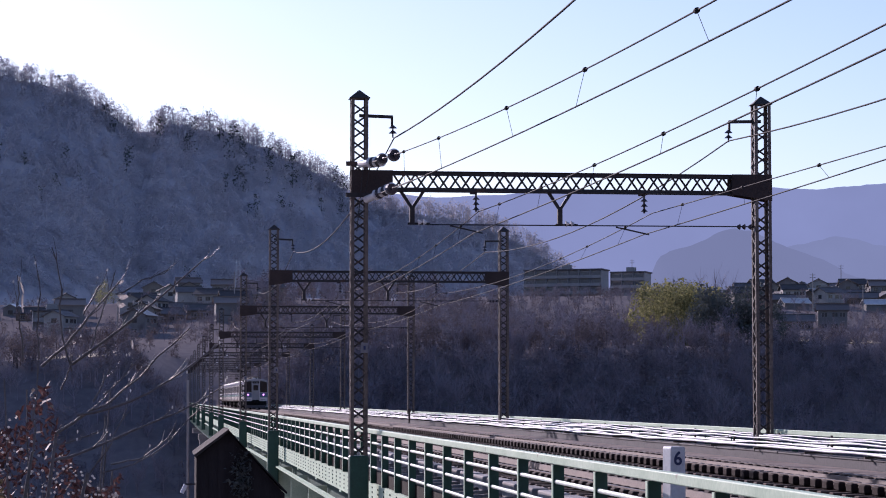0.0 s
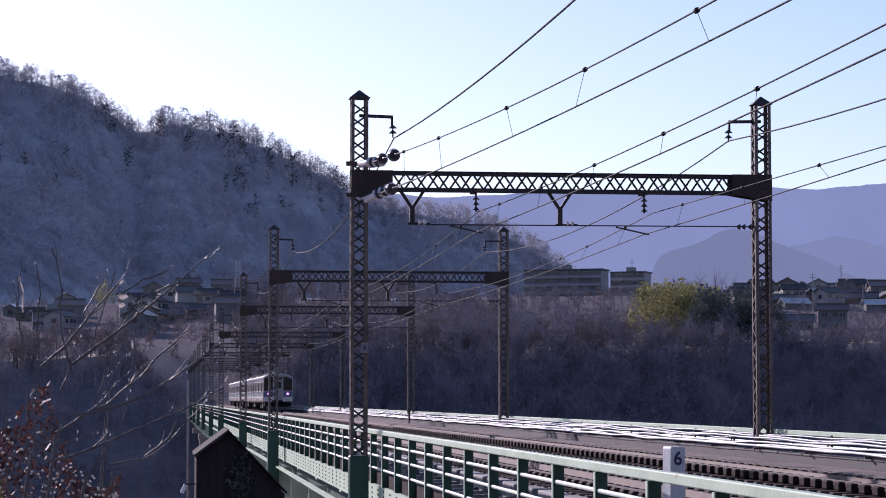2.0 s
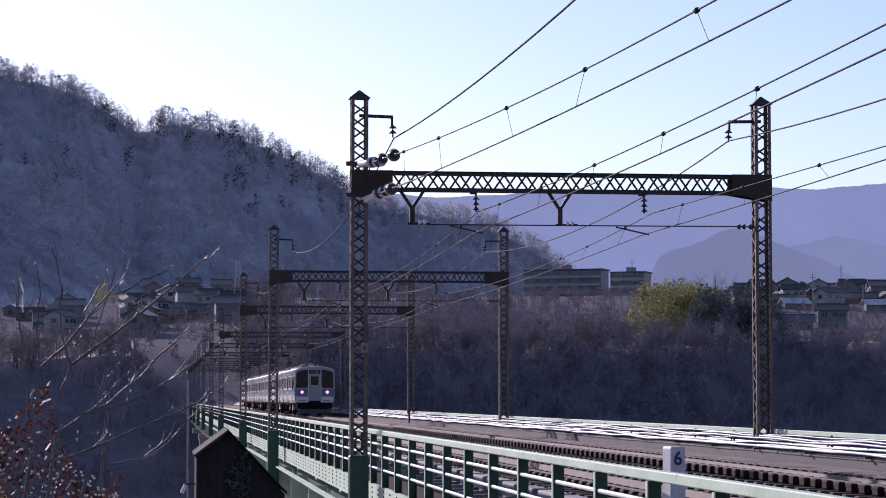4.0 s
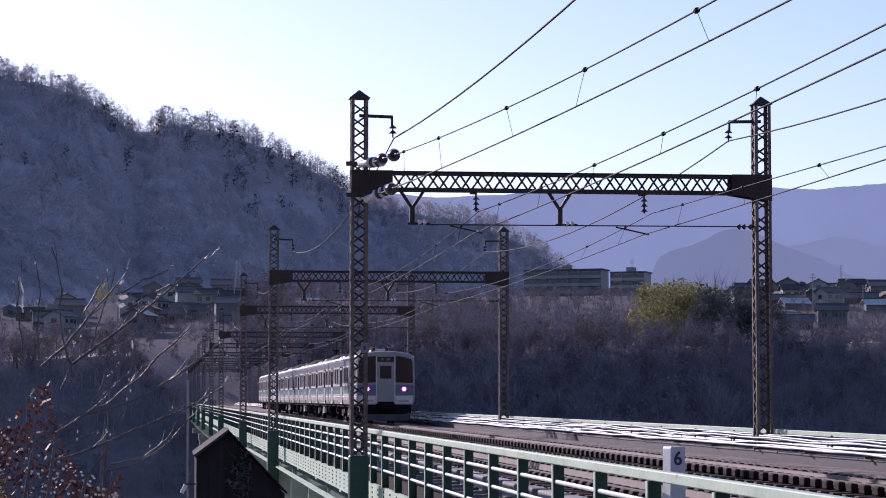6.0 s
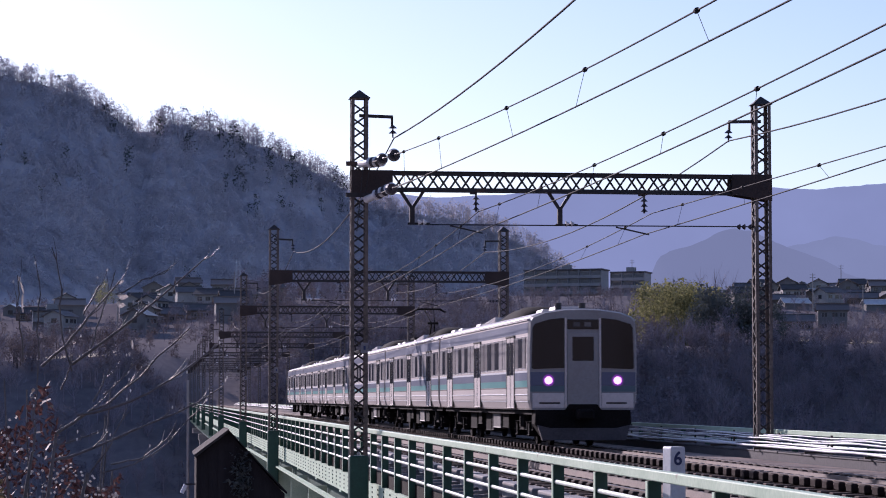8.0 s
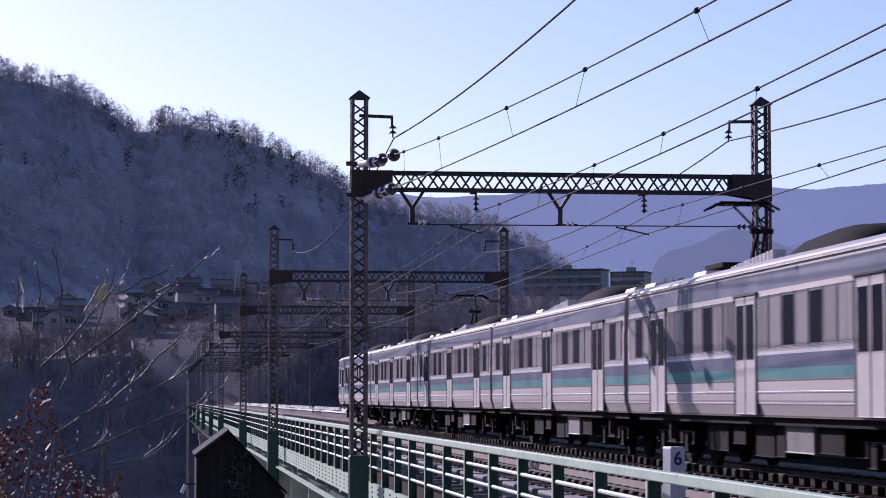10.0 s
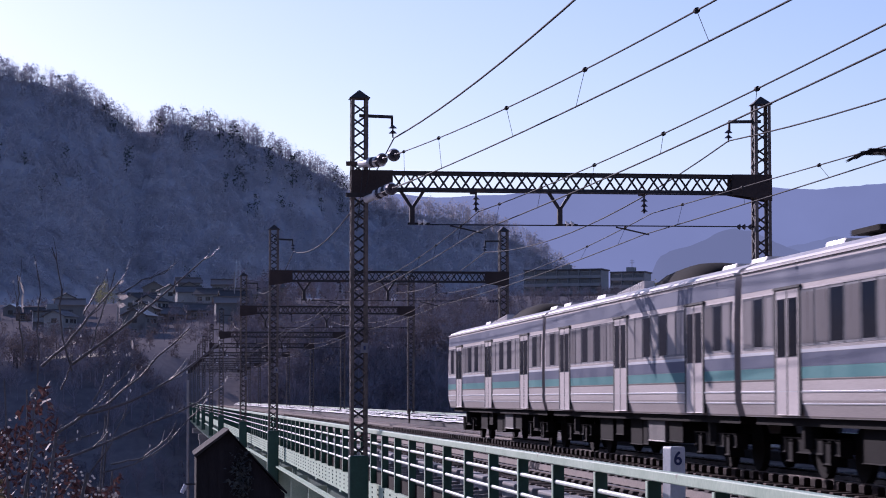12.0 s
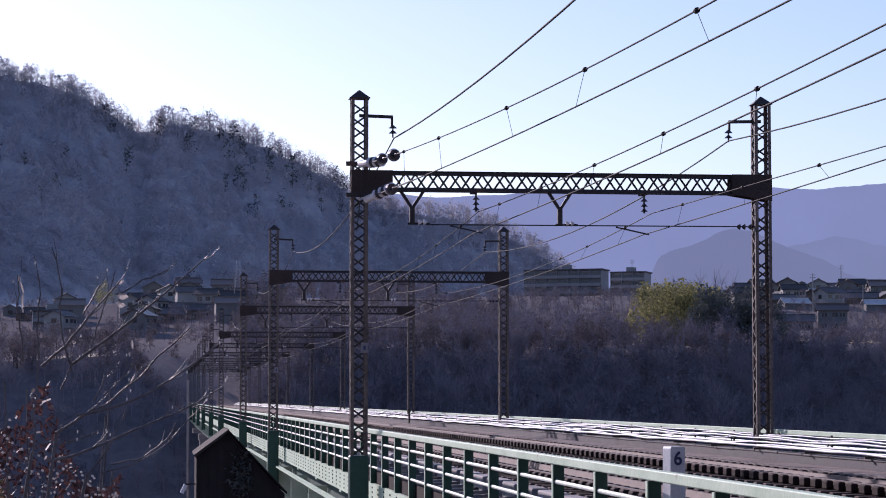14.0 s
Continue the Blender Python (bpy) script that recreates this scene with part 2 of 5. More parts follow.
def ground():
    xs = sorted(set([-4500, -3000, -2000, -1400, -1000, -700] + list(range(-500, 701, 12)) + [900, 1200, 1700, 2500, 3500, 4500]))
    ys = sorted(set([-900, -600, -450, -360, -320, -280, -240, -200, -170, -140, -110, -90, -70, -55] + list(range(-40, 100, 6)) + list(range(100, 380, 20)) + list(range(380, 480, 6)) + list(range(480, 900, 15)) + list(range(900, 1500, 12)) + [1520, 1600, 1800, 2200, 2800, 3600, 4600]))
    verts = [(x, y, height(x, y)) for y in ys for x in xs]
    w = len(xs)
    faces = [(j * w + i, j * w + i + 1, (j + 1) * w + i + 1, (j + 1) * w + i) for j in range(len(ys) - 1) for i in range(w - 1)]
    me = bpy.data.meshes.new("ground")
    me.from_pydata(verts, [], faces)
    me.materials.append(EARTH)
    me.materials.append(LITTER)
    # Ground beyond y = 780 takes the haze-coloured litter.
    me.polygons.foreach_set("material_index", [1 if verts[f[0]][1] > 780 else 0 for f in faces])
    me.shade_smooth()
    tagged(new("ground", me), "dry brown winter valley slopes and wooded hill", "ground", kind="structure")


ground()


def far_ridges():
    """Blue mountains at the horizon; their haze is put into a glowing colour."""
    for name, y, profile, colour, rough in (
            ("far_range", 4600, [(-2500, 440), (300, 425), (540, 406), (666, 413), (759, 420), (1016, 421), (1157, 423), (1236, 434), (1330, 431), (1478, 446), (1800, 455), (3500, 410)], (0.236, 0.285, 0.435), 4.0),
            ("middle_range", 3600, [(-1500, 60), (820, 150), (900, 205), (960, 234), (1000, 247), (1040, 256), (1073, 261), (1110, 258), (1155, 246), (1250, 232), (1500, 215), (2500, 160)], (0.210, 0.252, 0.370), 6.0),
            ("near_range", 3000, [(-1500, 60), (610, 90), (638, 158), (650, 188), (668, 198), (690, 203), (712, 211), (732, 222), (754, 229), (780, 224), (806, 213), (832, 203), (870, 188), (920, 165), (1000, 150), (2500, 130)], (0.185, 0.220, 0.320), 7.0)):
        m = bpy.data.materials.new(name)
        m.use_nodes = True
        n, l = m.node_tree.nodes, m.node_tree.links
        b = n["Principled BSDF"]
        tex, ramp = n.new("ShaderNodeTexNoise"), n.new("ShaderNodeValToRGB")
        co = n.new("ShaderNodeTexCoord")
        tex.inputs["Scale"].default_value, tex.inputs["Detail"].default_value = 0.006, 6
        l.new(co.outputs["Object"], tex.inputs["Vector"])
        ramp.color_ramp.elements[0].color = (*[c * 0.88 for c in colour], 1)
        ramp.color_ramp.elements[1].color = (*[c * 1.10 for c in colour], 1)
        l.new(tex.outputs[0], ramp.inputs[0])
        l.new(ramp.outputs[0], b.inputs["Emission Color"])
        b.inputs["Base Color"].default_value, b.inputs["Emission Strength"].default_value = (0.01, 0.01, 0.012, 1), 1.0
        b.inputs["Roughness"].default_value, b.inputs["Specular IOR Level"].default_value = 1.0, 0.0
        xs = np.arange(profile[0][0], profile[-1][0], 6.0)
        verts = []
        for x in xs:
            top = float(np.interp(x, [p[0] for p in profile], [p[1] for p in profile]))
            top += noise.noise((x * 0.02, y, 0)) * rough * 0.5 + noise.noise((x * 0.07, y, 4)) * rough * 0.3 + noise.noise((x * 0.23, y, 8)) * rough * 0.14
            verts += [(x, y - 300, -20), (x, y, top), (x, y + 120, top * 0.7)]
        faces = [(3 * i + k, 3 * i + k + 3, 3 * i + k + 4, 3 * i + k + 1) for i in range(len(xs) - 1) for k in range(2)]
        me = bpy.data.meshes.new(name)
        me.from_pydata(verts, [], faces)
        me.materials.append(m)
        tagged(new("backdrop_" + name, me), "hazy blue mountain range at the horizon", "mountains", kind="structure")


far_ridges()

# ---- railway bridge ----
TRACKS = (7.15, 11.05)
X_LEFT, X_RIGHT = 4.90, 14.25


def long_box(name, lo, hi, material, parent, label="", bevel=0.0):
    return part(name, box(bmesh.new(), lo, hi, bevel), material, parent, label)


def bridge():
    br = empty("railway_bridge", pose(0, 0, 0), "green steel railway bridge deck with concrete piers over a valley", "bridge")
    y0, y1 = -20.0, BRIDGE_END
    # Shade of the open gaps is put into the deck's colour.
    long_box("deck", (X_LEFT + 0.05, y0, -0.75), (X_RIGHT - 0.05, y1, -0.42), GAP_DECK, br, "deck coloured near black for shaded gaps")
    for x in TRACKS:
        long_box("track_bed", (x - 1.04, y0, -0.42), (x + 0.94, y1, -0.27), SLEEPER, br, "dark track bed")
    long_box("walkway", (TRACKS[0] + 1.25, y0, -0.42), (TRACKS[1] - 1.05, y1, -0.20), MID_DECK, br, "stained concrete walkway between the tracks")
    long_box("walkway", (TRACKS[1] + 1.28, y0, -0.42), (X_RIGHT - 0.92, y1, -0.09), DECK, br, "stained concrete side walkway")
    for x, s in ((X_LEFT, -1), (X_RIGHT, 1)):
        plate = long_box("edge_plate", (x - 0.03, y0, -1.24), (x + 0.03, y1, -0.70), PALE_GREEN, br, "pale green bolted edge plate")
        bolts = bmesh.new()
        for z in (-0.80, -0.91, -1.02, -1.13):
            for dy in (-0.06, 0.06):
                rod(bolts, (s * 0.045, dy, z), (s * 0.03, dy, z), 0.022, seg=6)
        me = shared(part("bolt_row", bolts, DARK_GREEN))
        y = 20.0
        while s < 0 and y < 190.0:
            piece("bolt_row", me, plate, pose(x, y, 0))["kind"] = "stuff"
            y += 1.42
        long_box("flange", (x - 0.10 + s * 0.28, y0, -1.50), (x + 0.10 + s * 0.28, y1, -1.45), PALE_GREEN, br, "pale lower flange")
        # Dark web and pale stiffeners carry shade and sunlit faces in their greens.
        long_box("web", (x - s * 0.45, y0, -3.4), (x - s * 0.36, y1, -1.245), DARK_GREEN, br, "dark green girder web")
        stiff = bmesh.new()
        box(stiff, (-0.30, -0.06, -2.75), (0.30, 0.06, -1.50), 0.01)
        box(stiff, (-0.06, -0.25, -1.30), (0.06, 0.25, -1.245))
        me = shared(part("stiffener", stiff, PALE_GREEN))
        y = 13.0
        while y < y1:
            piece("stiffener", me, br, pose(x - s * 0.02, y, 0))
            y += 10.2
    for y in (70.0, 130.0, 190.0, 250.0, 310.0, 370.0, 430.0):
        bm = bmesh.new()
        prism(bm, [(X_LEFT - 0.3, -4.2), (X_RIGHT + 0.3, -4.2), (X_RIGHT + 0.3, -3.4), (X_LEFT - 0.3, -3.4)], y - 1.4, y + 1.4)
        prism(bm, [(X_LEFT + 0.6, -42), (X_RIGHT - 0.6, -42), (X_RIGHT - 0.8, -4.2), (X_LEFT + 0.8, -4.2)], y - 1.1, y + 1.1)
        part("pier", bm, CONCRETE, br, "tall weathered concrete pier")
    for y in range(20, 440, 15):
        for x in (X_LEFT + 0.5, X_RIGHT - 0.5):
            bm = bmesh.new()
            bar(bm, (x, y, -3.4), (9.6, y + 7.5, -6.3), 0.22, 0.22)
            bar(bm, (9.6, y + 7.5, -6.3), (x, y + 15, -3.4), 0.22, 0.22)
            part("truss_diagonal", bm, DARK_GREEN, br)
    strut = bar(bmesh.new(), (-0.36, -0.5, 0), (0.36, 0.5, 0), 0.07, 0.05)
    me = shared(part("deck_strut", strut, TROUGH))
    y = 15.0
    while y < 120.0:
        piece("deck_strut", me, br, pose(5.40, y, -0.38))
        y += 1.42
    block = box(bmesh.new(), (-0.14, -0.68, -0.42), (0.14, 0.68, -0.14), 0.02)
    me = shared(part("trough_block", block, TROUGH))
    y = 14.0
    while y < 260.0:
        piece("trough_block", me, br, pose(5.92, y, 0))
        y += 1.9
    return br


TROUGH = surf("pale concrete trough", (0.20, 0.188, 0.18), (0.38, 0.355, 0.345), 0.9, scale=1.5, fine=14, vary=0.6)
BRIDGE = bridge()


def railing(x, name, label, top_paint):
    """A pale green railing with round rails and upright plates."""
    th = empty(name, pose(x, 0, 0), label, "railing")
    y0, y1 = -20.0, BRIDGE_END
    top = 0.56
    long_box("top_rail", (-0.06, y0, top - 0.105), (0.06, y1, top), top_paint, th, "broad pale top rail", 0.01)
    for z in (0.24, -0.03, -0.32):
        part("rail", rod(bmesh.new(), (-0.03, y0, z), (-0.03, y1, z), 0.027, seg=10), SUNLIT_RAIL, th)
    # Dark web and pale lip put the post's shade and sunlit edge into colour.
    pattern = bmesh.new()
    box(pattern, (-0.07, -0.012, -0.70), (0.07, 0.012, top - 0.11))
    flange = bmesh.new()
    box(flange, (-0.082, -0.045, -0.70), (-0.071, 0.045, top - 0.11))
    web_me = shared(part("post", pattern, DARK_GREEN))
    lip_me = shared(part("post_flange", flange, PALE_GREEN))
    y = y0 + 0.25
    while y < y1:
        post = piece("post", web_me, th, pose(0, y, 0))
        if y < 130 and x < 9:
            piece("post_flange", lip_me, post, pose(0, 0, 0))
        y += 2.84
    return th


railing(X_LEFT, "bridge_railing", "pale green steel bridge railing with three round rails", PALE_GREEN)
railing(X_RIGHT, "bridge_railing", "weathered pale bridge railing beside white cables", PALE_GREEN)


def tracks():
    for x in TRACKS:
        tr = empty("railway_track", pose(x, 0, 0), "rusty rails on closely spaced sleepers", "railway track", "tracks")
        y0, y1 = -260.0, BRIDGE_END + 60
        for s in (-1, 1):
            bm = bmesh.new()
            c = s * 0.5335
            prism(bm, [(c - 0.065, -0.14), (c + 0.065, -0.14), (c + 0.065, -0.125), (c + 0.012, -0.105), (c + 0.012, -0.045), (c + 0.033, -0.035),
                       (c + 0.033, -0.004), (c - 0.033, -0.004), (c - 0.033, -0.035), (c - 0.012, -0.045), (c - 0.012, -0.105), (c - 0.065, -0.125)], y0, y1)
            rail = part("rail", bm, RAIL, tr)
            long_box("rail_head", (c - 0.024, y0, -0.0035), (c + 0.024, y1, 0.0), RAILTOP, rail, "bright worn running surface")
            g = c - s * 0.17
            part("guard_rail", prism(bmesh.new(), [(g - 0.05, -0.14), (g + 0.05, -0.14), (g + 0.03, -0.03), (g - 0.03, -0.03)], 0.0, BRIDGE_END), RAIL, tr, "rusty guard rail")


tracks()


def cables():
    """White cables on brackets and a grey duct inside the right railing."""
    duct = empty("cable_duct", pose(0, 0, 0), "grey concrete cable duct with lids along the bridge railing", "cable duct")
    long_box("duct_body", (13.52, -20, -0.42), (13.78, BRIDGE_END, 0.06), DUCT, duct)
    lid = box(bmesh.new(), (-0.15, -0.98, 0.06), (0.15, 0.98, 0.11), 0.015)
    me = shared(part("lid", lid, DUCT))
    for k in range(130):
        piece("lid", me, duct, pose(13.65, 15 + 2.0 * k, 0.0, 0, random.uniform(-2, 2), random.uniform(-0.3, 0.3)))
    rng = random.Random(3)
    for x, z, r, wob in ((13.44, 0.20, 0.026, 0.035), (13.52, 0.22, 0.024, 0.035), (13.64, 0.27, 0.022, 0.045), (13.66, 0.37, 0.019, 0.04), (13.78, 0.41, 0.021, 0.045), (13.86, 0.35, 0.016, 0.06), (13.90, 0.46, 0.015, 0.03)):
        pts, ph = [], rng.uniform(0, 9)
        y = -18.0
        while y < BRIDGE_END:
            pts.append((x + wob * noise.noise((y * 0.4, ph, x)), y, z + 1.3 * wob * noise.noise((y * 0.37, ph + 5, z))))
            y += 1.2 if y < 150 else 4.0
        tagged(wire_curve("cable", pts, r, WHITE_CABLE), "thick white sheathed cable slung along the railing", "cable", "white cables")
    bm = bmesh.new()
    box(bm, (-0.02, -0.03, -0.20), (0.02, 0.03, 0.50))
    box(bm, (-0.60, -0.03, 0.12), (0.02, 0.03, 0.16))
    box(bm, (-0.30, -0.03, 0.35), (0.02, 0.03, 0.38))
    rack = tagged(part("cable_bracket", bm, RUST), "rusty steel cable bracket beside the railing", "bracket", "cable brackets")
    rack.matrix_basis = pose(13.98, 18.0, 0)
    for k in range(1, 60):
        copy_thing(rack, pose(13.98, 18.0 + 4.2 * k, 0))


cables()

# ---- gantries ----
GANTRIES = [10.5, 52.8, 94.4, 130.5, 181.0, 219.0, 261.0, 301.0, 340.0, 380.0, 420.0]
MX0, MX1 = 4.43, 13.93


def lattice(bm_leg, bm_lace, x, z0, z1, half=0.19, step=0.27):
    for sx in (-1, 1):
        for sy in (-1, 1):
            px, py = x + sx * half, sy * half
            box(bm_leg, (min(px, px - sx * 0.07), py - 0.006, z0), (max(px, px - sx * 0.07), py + 0.006, z1))
            box(bm_leg, (px - 0.006, min(py, py - sy * 0.07), z0), (px + 0.006, max(py, py - sy * 0.07), z1))
    z, k = z0, 1
    while z + step < z1:
        for sy in (-1, 1):
            bar(bm_lace, (x - half * k * sy, sy * half, z), (x + half * k * sy, sy * half, z + step), 0.008, 0.042)
        for sx in (-1, 1):
            bar(bm_lace, (x + sx * half, -half * k * sx, z), (x + sx * half, half * k * sx, z + step), 0.008, 0.042)
        z, k = z + step, -k


def gantry():
    th = empty("catenary_gantry", pose(0, GANTRIES[1], 0), "dark riveted lattice steel catenary gantry across two tracks", "gantry", "catenary gantries")
    for x, z0, name in ((MX0, -0.3, "mast"), (MX1, -0.3, "mast")):
        legs, lace = bmesh.new(), bmesh.new()
        lattice(legs, lace, x, z0, 8.20)
        mast = part(name, legs, ANGLE, th, "rust stained corner angles")
        part("lacing", lace, MAST, mast, "crossed lattice bars")["kind"] = "stuff"
        cap = bmesh.new()
        r = bmesh.ops.create_cone(cap, cap_ends=True, segments=4, radius1=0.34, radius2=0.02, depth=0.20)
        bmesh.ops.transform(cap, matrix=Matrix.Translation((x, 0, 8.29)) @ pose(0, 0, 0, 0, 0, 45), verts=r["verts"])
        part("cap", cap, MAST, mast, "pointed cap")
    pd = bmesh.new()
    box(pd, (MX0 - 0.22, -0.24, -2.2), (MX0 + 0.22, 0.24, -0.02), 0.03)
    part("pedestal", pd, DARK_GREEN, th, "green pedestal")
    pd = bmesh.new()
    box(pd, (MX1 - 0.22, -0.24, -0.5), (MX1 + 0.22, 0.24, -0.1), 0.03)
    part("pedestal", pd, DARK_GREEN, th, "green pedestal")
    lace = bmesh.new()
    z0, z1 = 6.10, 6.47
    for sy in (-0.14, 0.14):
        for z in (z0, z1):
            bm = bmesh.new()
            up = 1 if z == z1 else -1
            prism_x = [(sy - 0.006, z - up * 0.035), (sy + 0.006, z - up * 0.035), (sy + 0.006, z + up * 0.035), (sy + 0.035, z + up * 0.035),
                       (sy + 0.035, z + up * 0.047), (sy - 0.035, z + up * 0.047), (sy - 0.035, z + up * 0.035), (sy - 0.006, z + up * 0.035)]
            ends = [[bm.verts.new((x, yy, zz)) for yy, zz in prism_x] for x in (MX0 - 0.2, MX1 + 0.2)]
            for i in range(8):
                j = (i + 1) % 8
                bm.faces.new((ends[0][i], ends[0][j], ends[1][j], ends[1][i]))
            beam = part("chord", bm, MAST, th, "angle chord of the beam")
        x = MX0 + 0.8
        while x < MX1 - 0.8:
            up = (round((x - MX0) / 0.26) % 2 == 0) == (sy > 0)
            bar(lace, (x, sy, z0 if up else z1), (x + 0.26, sy, z1 if up else z0), 0.008, 0.045)
            x += 0.26
    part("lacing", lace, MAST, beam)["kind"] = "stuff"
    for x0, x1, low in ((MX0 - 0.2, MX0 + 0.76, 5.9), (MX1 - 0.76, MX1 + 0.2, 5.9)):
        gp = bmesh.new()
        near, far = (x0, x1) if x0 < 9 else (x1, x0)
        for sy in (-0.235, 0.225):
            prism(gp, [(near, low), (near, 6.52), (far, 6.52), (far, 6.05)], sy, sy + 0.01)
        part("gusset", gp, GUSSET, th, "solid riveted gusset plate")
    return th


def bell(bm, x, y, z, r=0.10, down=0.06):
    rod(bm, (x, y, z), (x, y, z - down), r * 0.35, r, seg=10)


def fit_out(th):
    """Arms, brackets, insulators and pull-off wire of a gantry."""
    for x, s in ((MX0, 1), (MX1, -1)):
        bm = bmesh.new()
        tip = x + s * 0.78
        bar(bm, (x, 0, 7.80), (tip, 0, 7.78), 0.07, 0.07)
        bar(bm, (tip - s * 0.02, 0, 7.80), (tip - s * 0.02, 0, 7.58), 0.05, 0.05)
        arm = part("arm", bm, MAST, th, "feeder arm")
        ins = bmesh.new()
        rod(ins, (tip, 0, 7.60), (tip, 0, 7.30), 0.02)
        bell(ins, tip, 0, 7.58)
        bell(ins, tip, 0, 7.46)
        part("insulator", ins, INSUL, arm, "dark bell insulators")
    for x in HANG:
        bm = bmesh.new()
        rod(bm, (x - 0.14, 0, 6.04), (x + 0.02, 0, 6.04), 0.04)
        rod(bm, (x, 0, 6.06), (x, 0, 5.60), 0.025)
        bell(bm, x, 0, 5.94, 0.09)
        bell(bm, x, 0, 5.82, 0.09)
        bell(bm, x, 0, 5.70, 0.09)
        part("insulator", bm, INSUL, th, "hanging dark insulators")
    for x in (5.66, 9.12):
        bm = bmesh.new()
        bar(bm, (x - 0.27, 0, 6.07), (x, 0, 5.66), 0.07, 0.07)
        bar(bm, (x + 0.27, 0, 6.07), (x, 0, 5.66), 0.07, 0.07)
        bar(bm, (x, 0, 5.70), (x, 0, 5.30), 0.11, 0.11)
        bar(bm, (x - 0.1, 0, 5.31), (x + 0.42, 0, 5.31), 0.05, 0.05)
        br = part("pull_off_bracket", bm, MAST, th, "Y shaped hanging bracket")
        ins = bmesh.new()
        for k in (0.18, 0.30):
            rod(ins, (x + k - 0.04, 0, 5.34), (x + k + 0.04, 0, 5.34), 0.075, 0.03, seg=10)
        part("insulator", ins, PORCELAIN, br, "white porcelain insulators")
    part("pull_off_wire", rod(bmesh.new(), (6.0, 0, 5.29), (MX1 - 0.2, 0, 5.31), 0.014), WIRE, th)
    for x in TRACKS:
        bm = bmesh.new()
        bar(bm, (x - 0.6, 0, 5.27), (x + 0.12, -0.3, 5.08), 0.035, 0.035)
        part("steady_arm", bm, MAST, th)
    bm = bmesh.new()
    for k in (0.25, 0.40, 0.52):
        rod(bm, (MX1 - k - 0.07, 0, 5.305), (MX1 - k, 0, 5.305), 0.03, 0.075, seg=10)
    part("insulator", bm, INSUL, th)
    bm = bmesh.new()
    box(bm, (MX0 + 0.03, -0.245, 2.32), (MX0 + 0.19, -0.225, 2.55))
    pl = part("number_plate", bm, FRAME, th, "grey enamel plate")
    bm = bmesh.new()
    box(bm, (MX0 + 0.09, -0.249, 2.39), (MX0 + 0.14, -0.246, 2.48))
    part("marking", bm, INK, pl, "dark bar marking")


HANG = (7.15, 11.12)
G = gantry()
fit_out(G)
for gy in [GANTRIES[0]] + GANTRIES[2:]:
    copy_thing(G, pose(0, gy, 0))


def span(x, z, sag, ya, yb, n=16, x2=None, z2=None):
    x2, z2 = x if x2 is None else x2, z if z2 is None else z2
    return [(x + (x2 - x) * k / n, ya + (yb - ya) * k / n, z + (z2 - z) * k / n - 4 * sag * (k / n) * (1 - k / n)) for k in range(n + 1)]


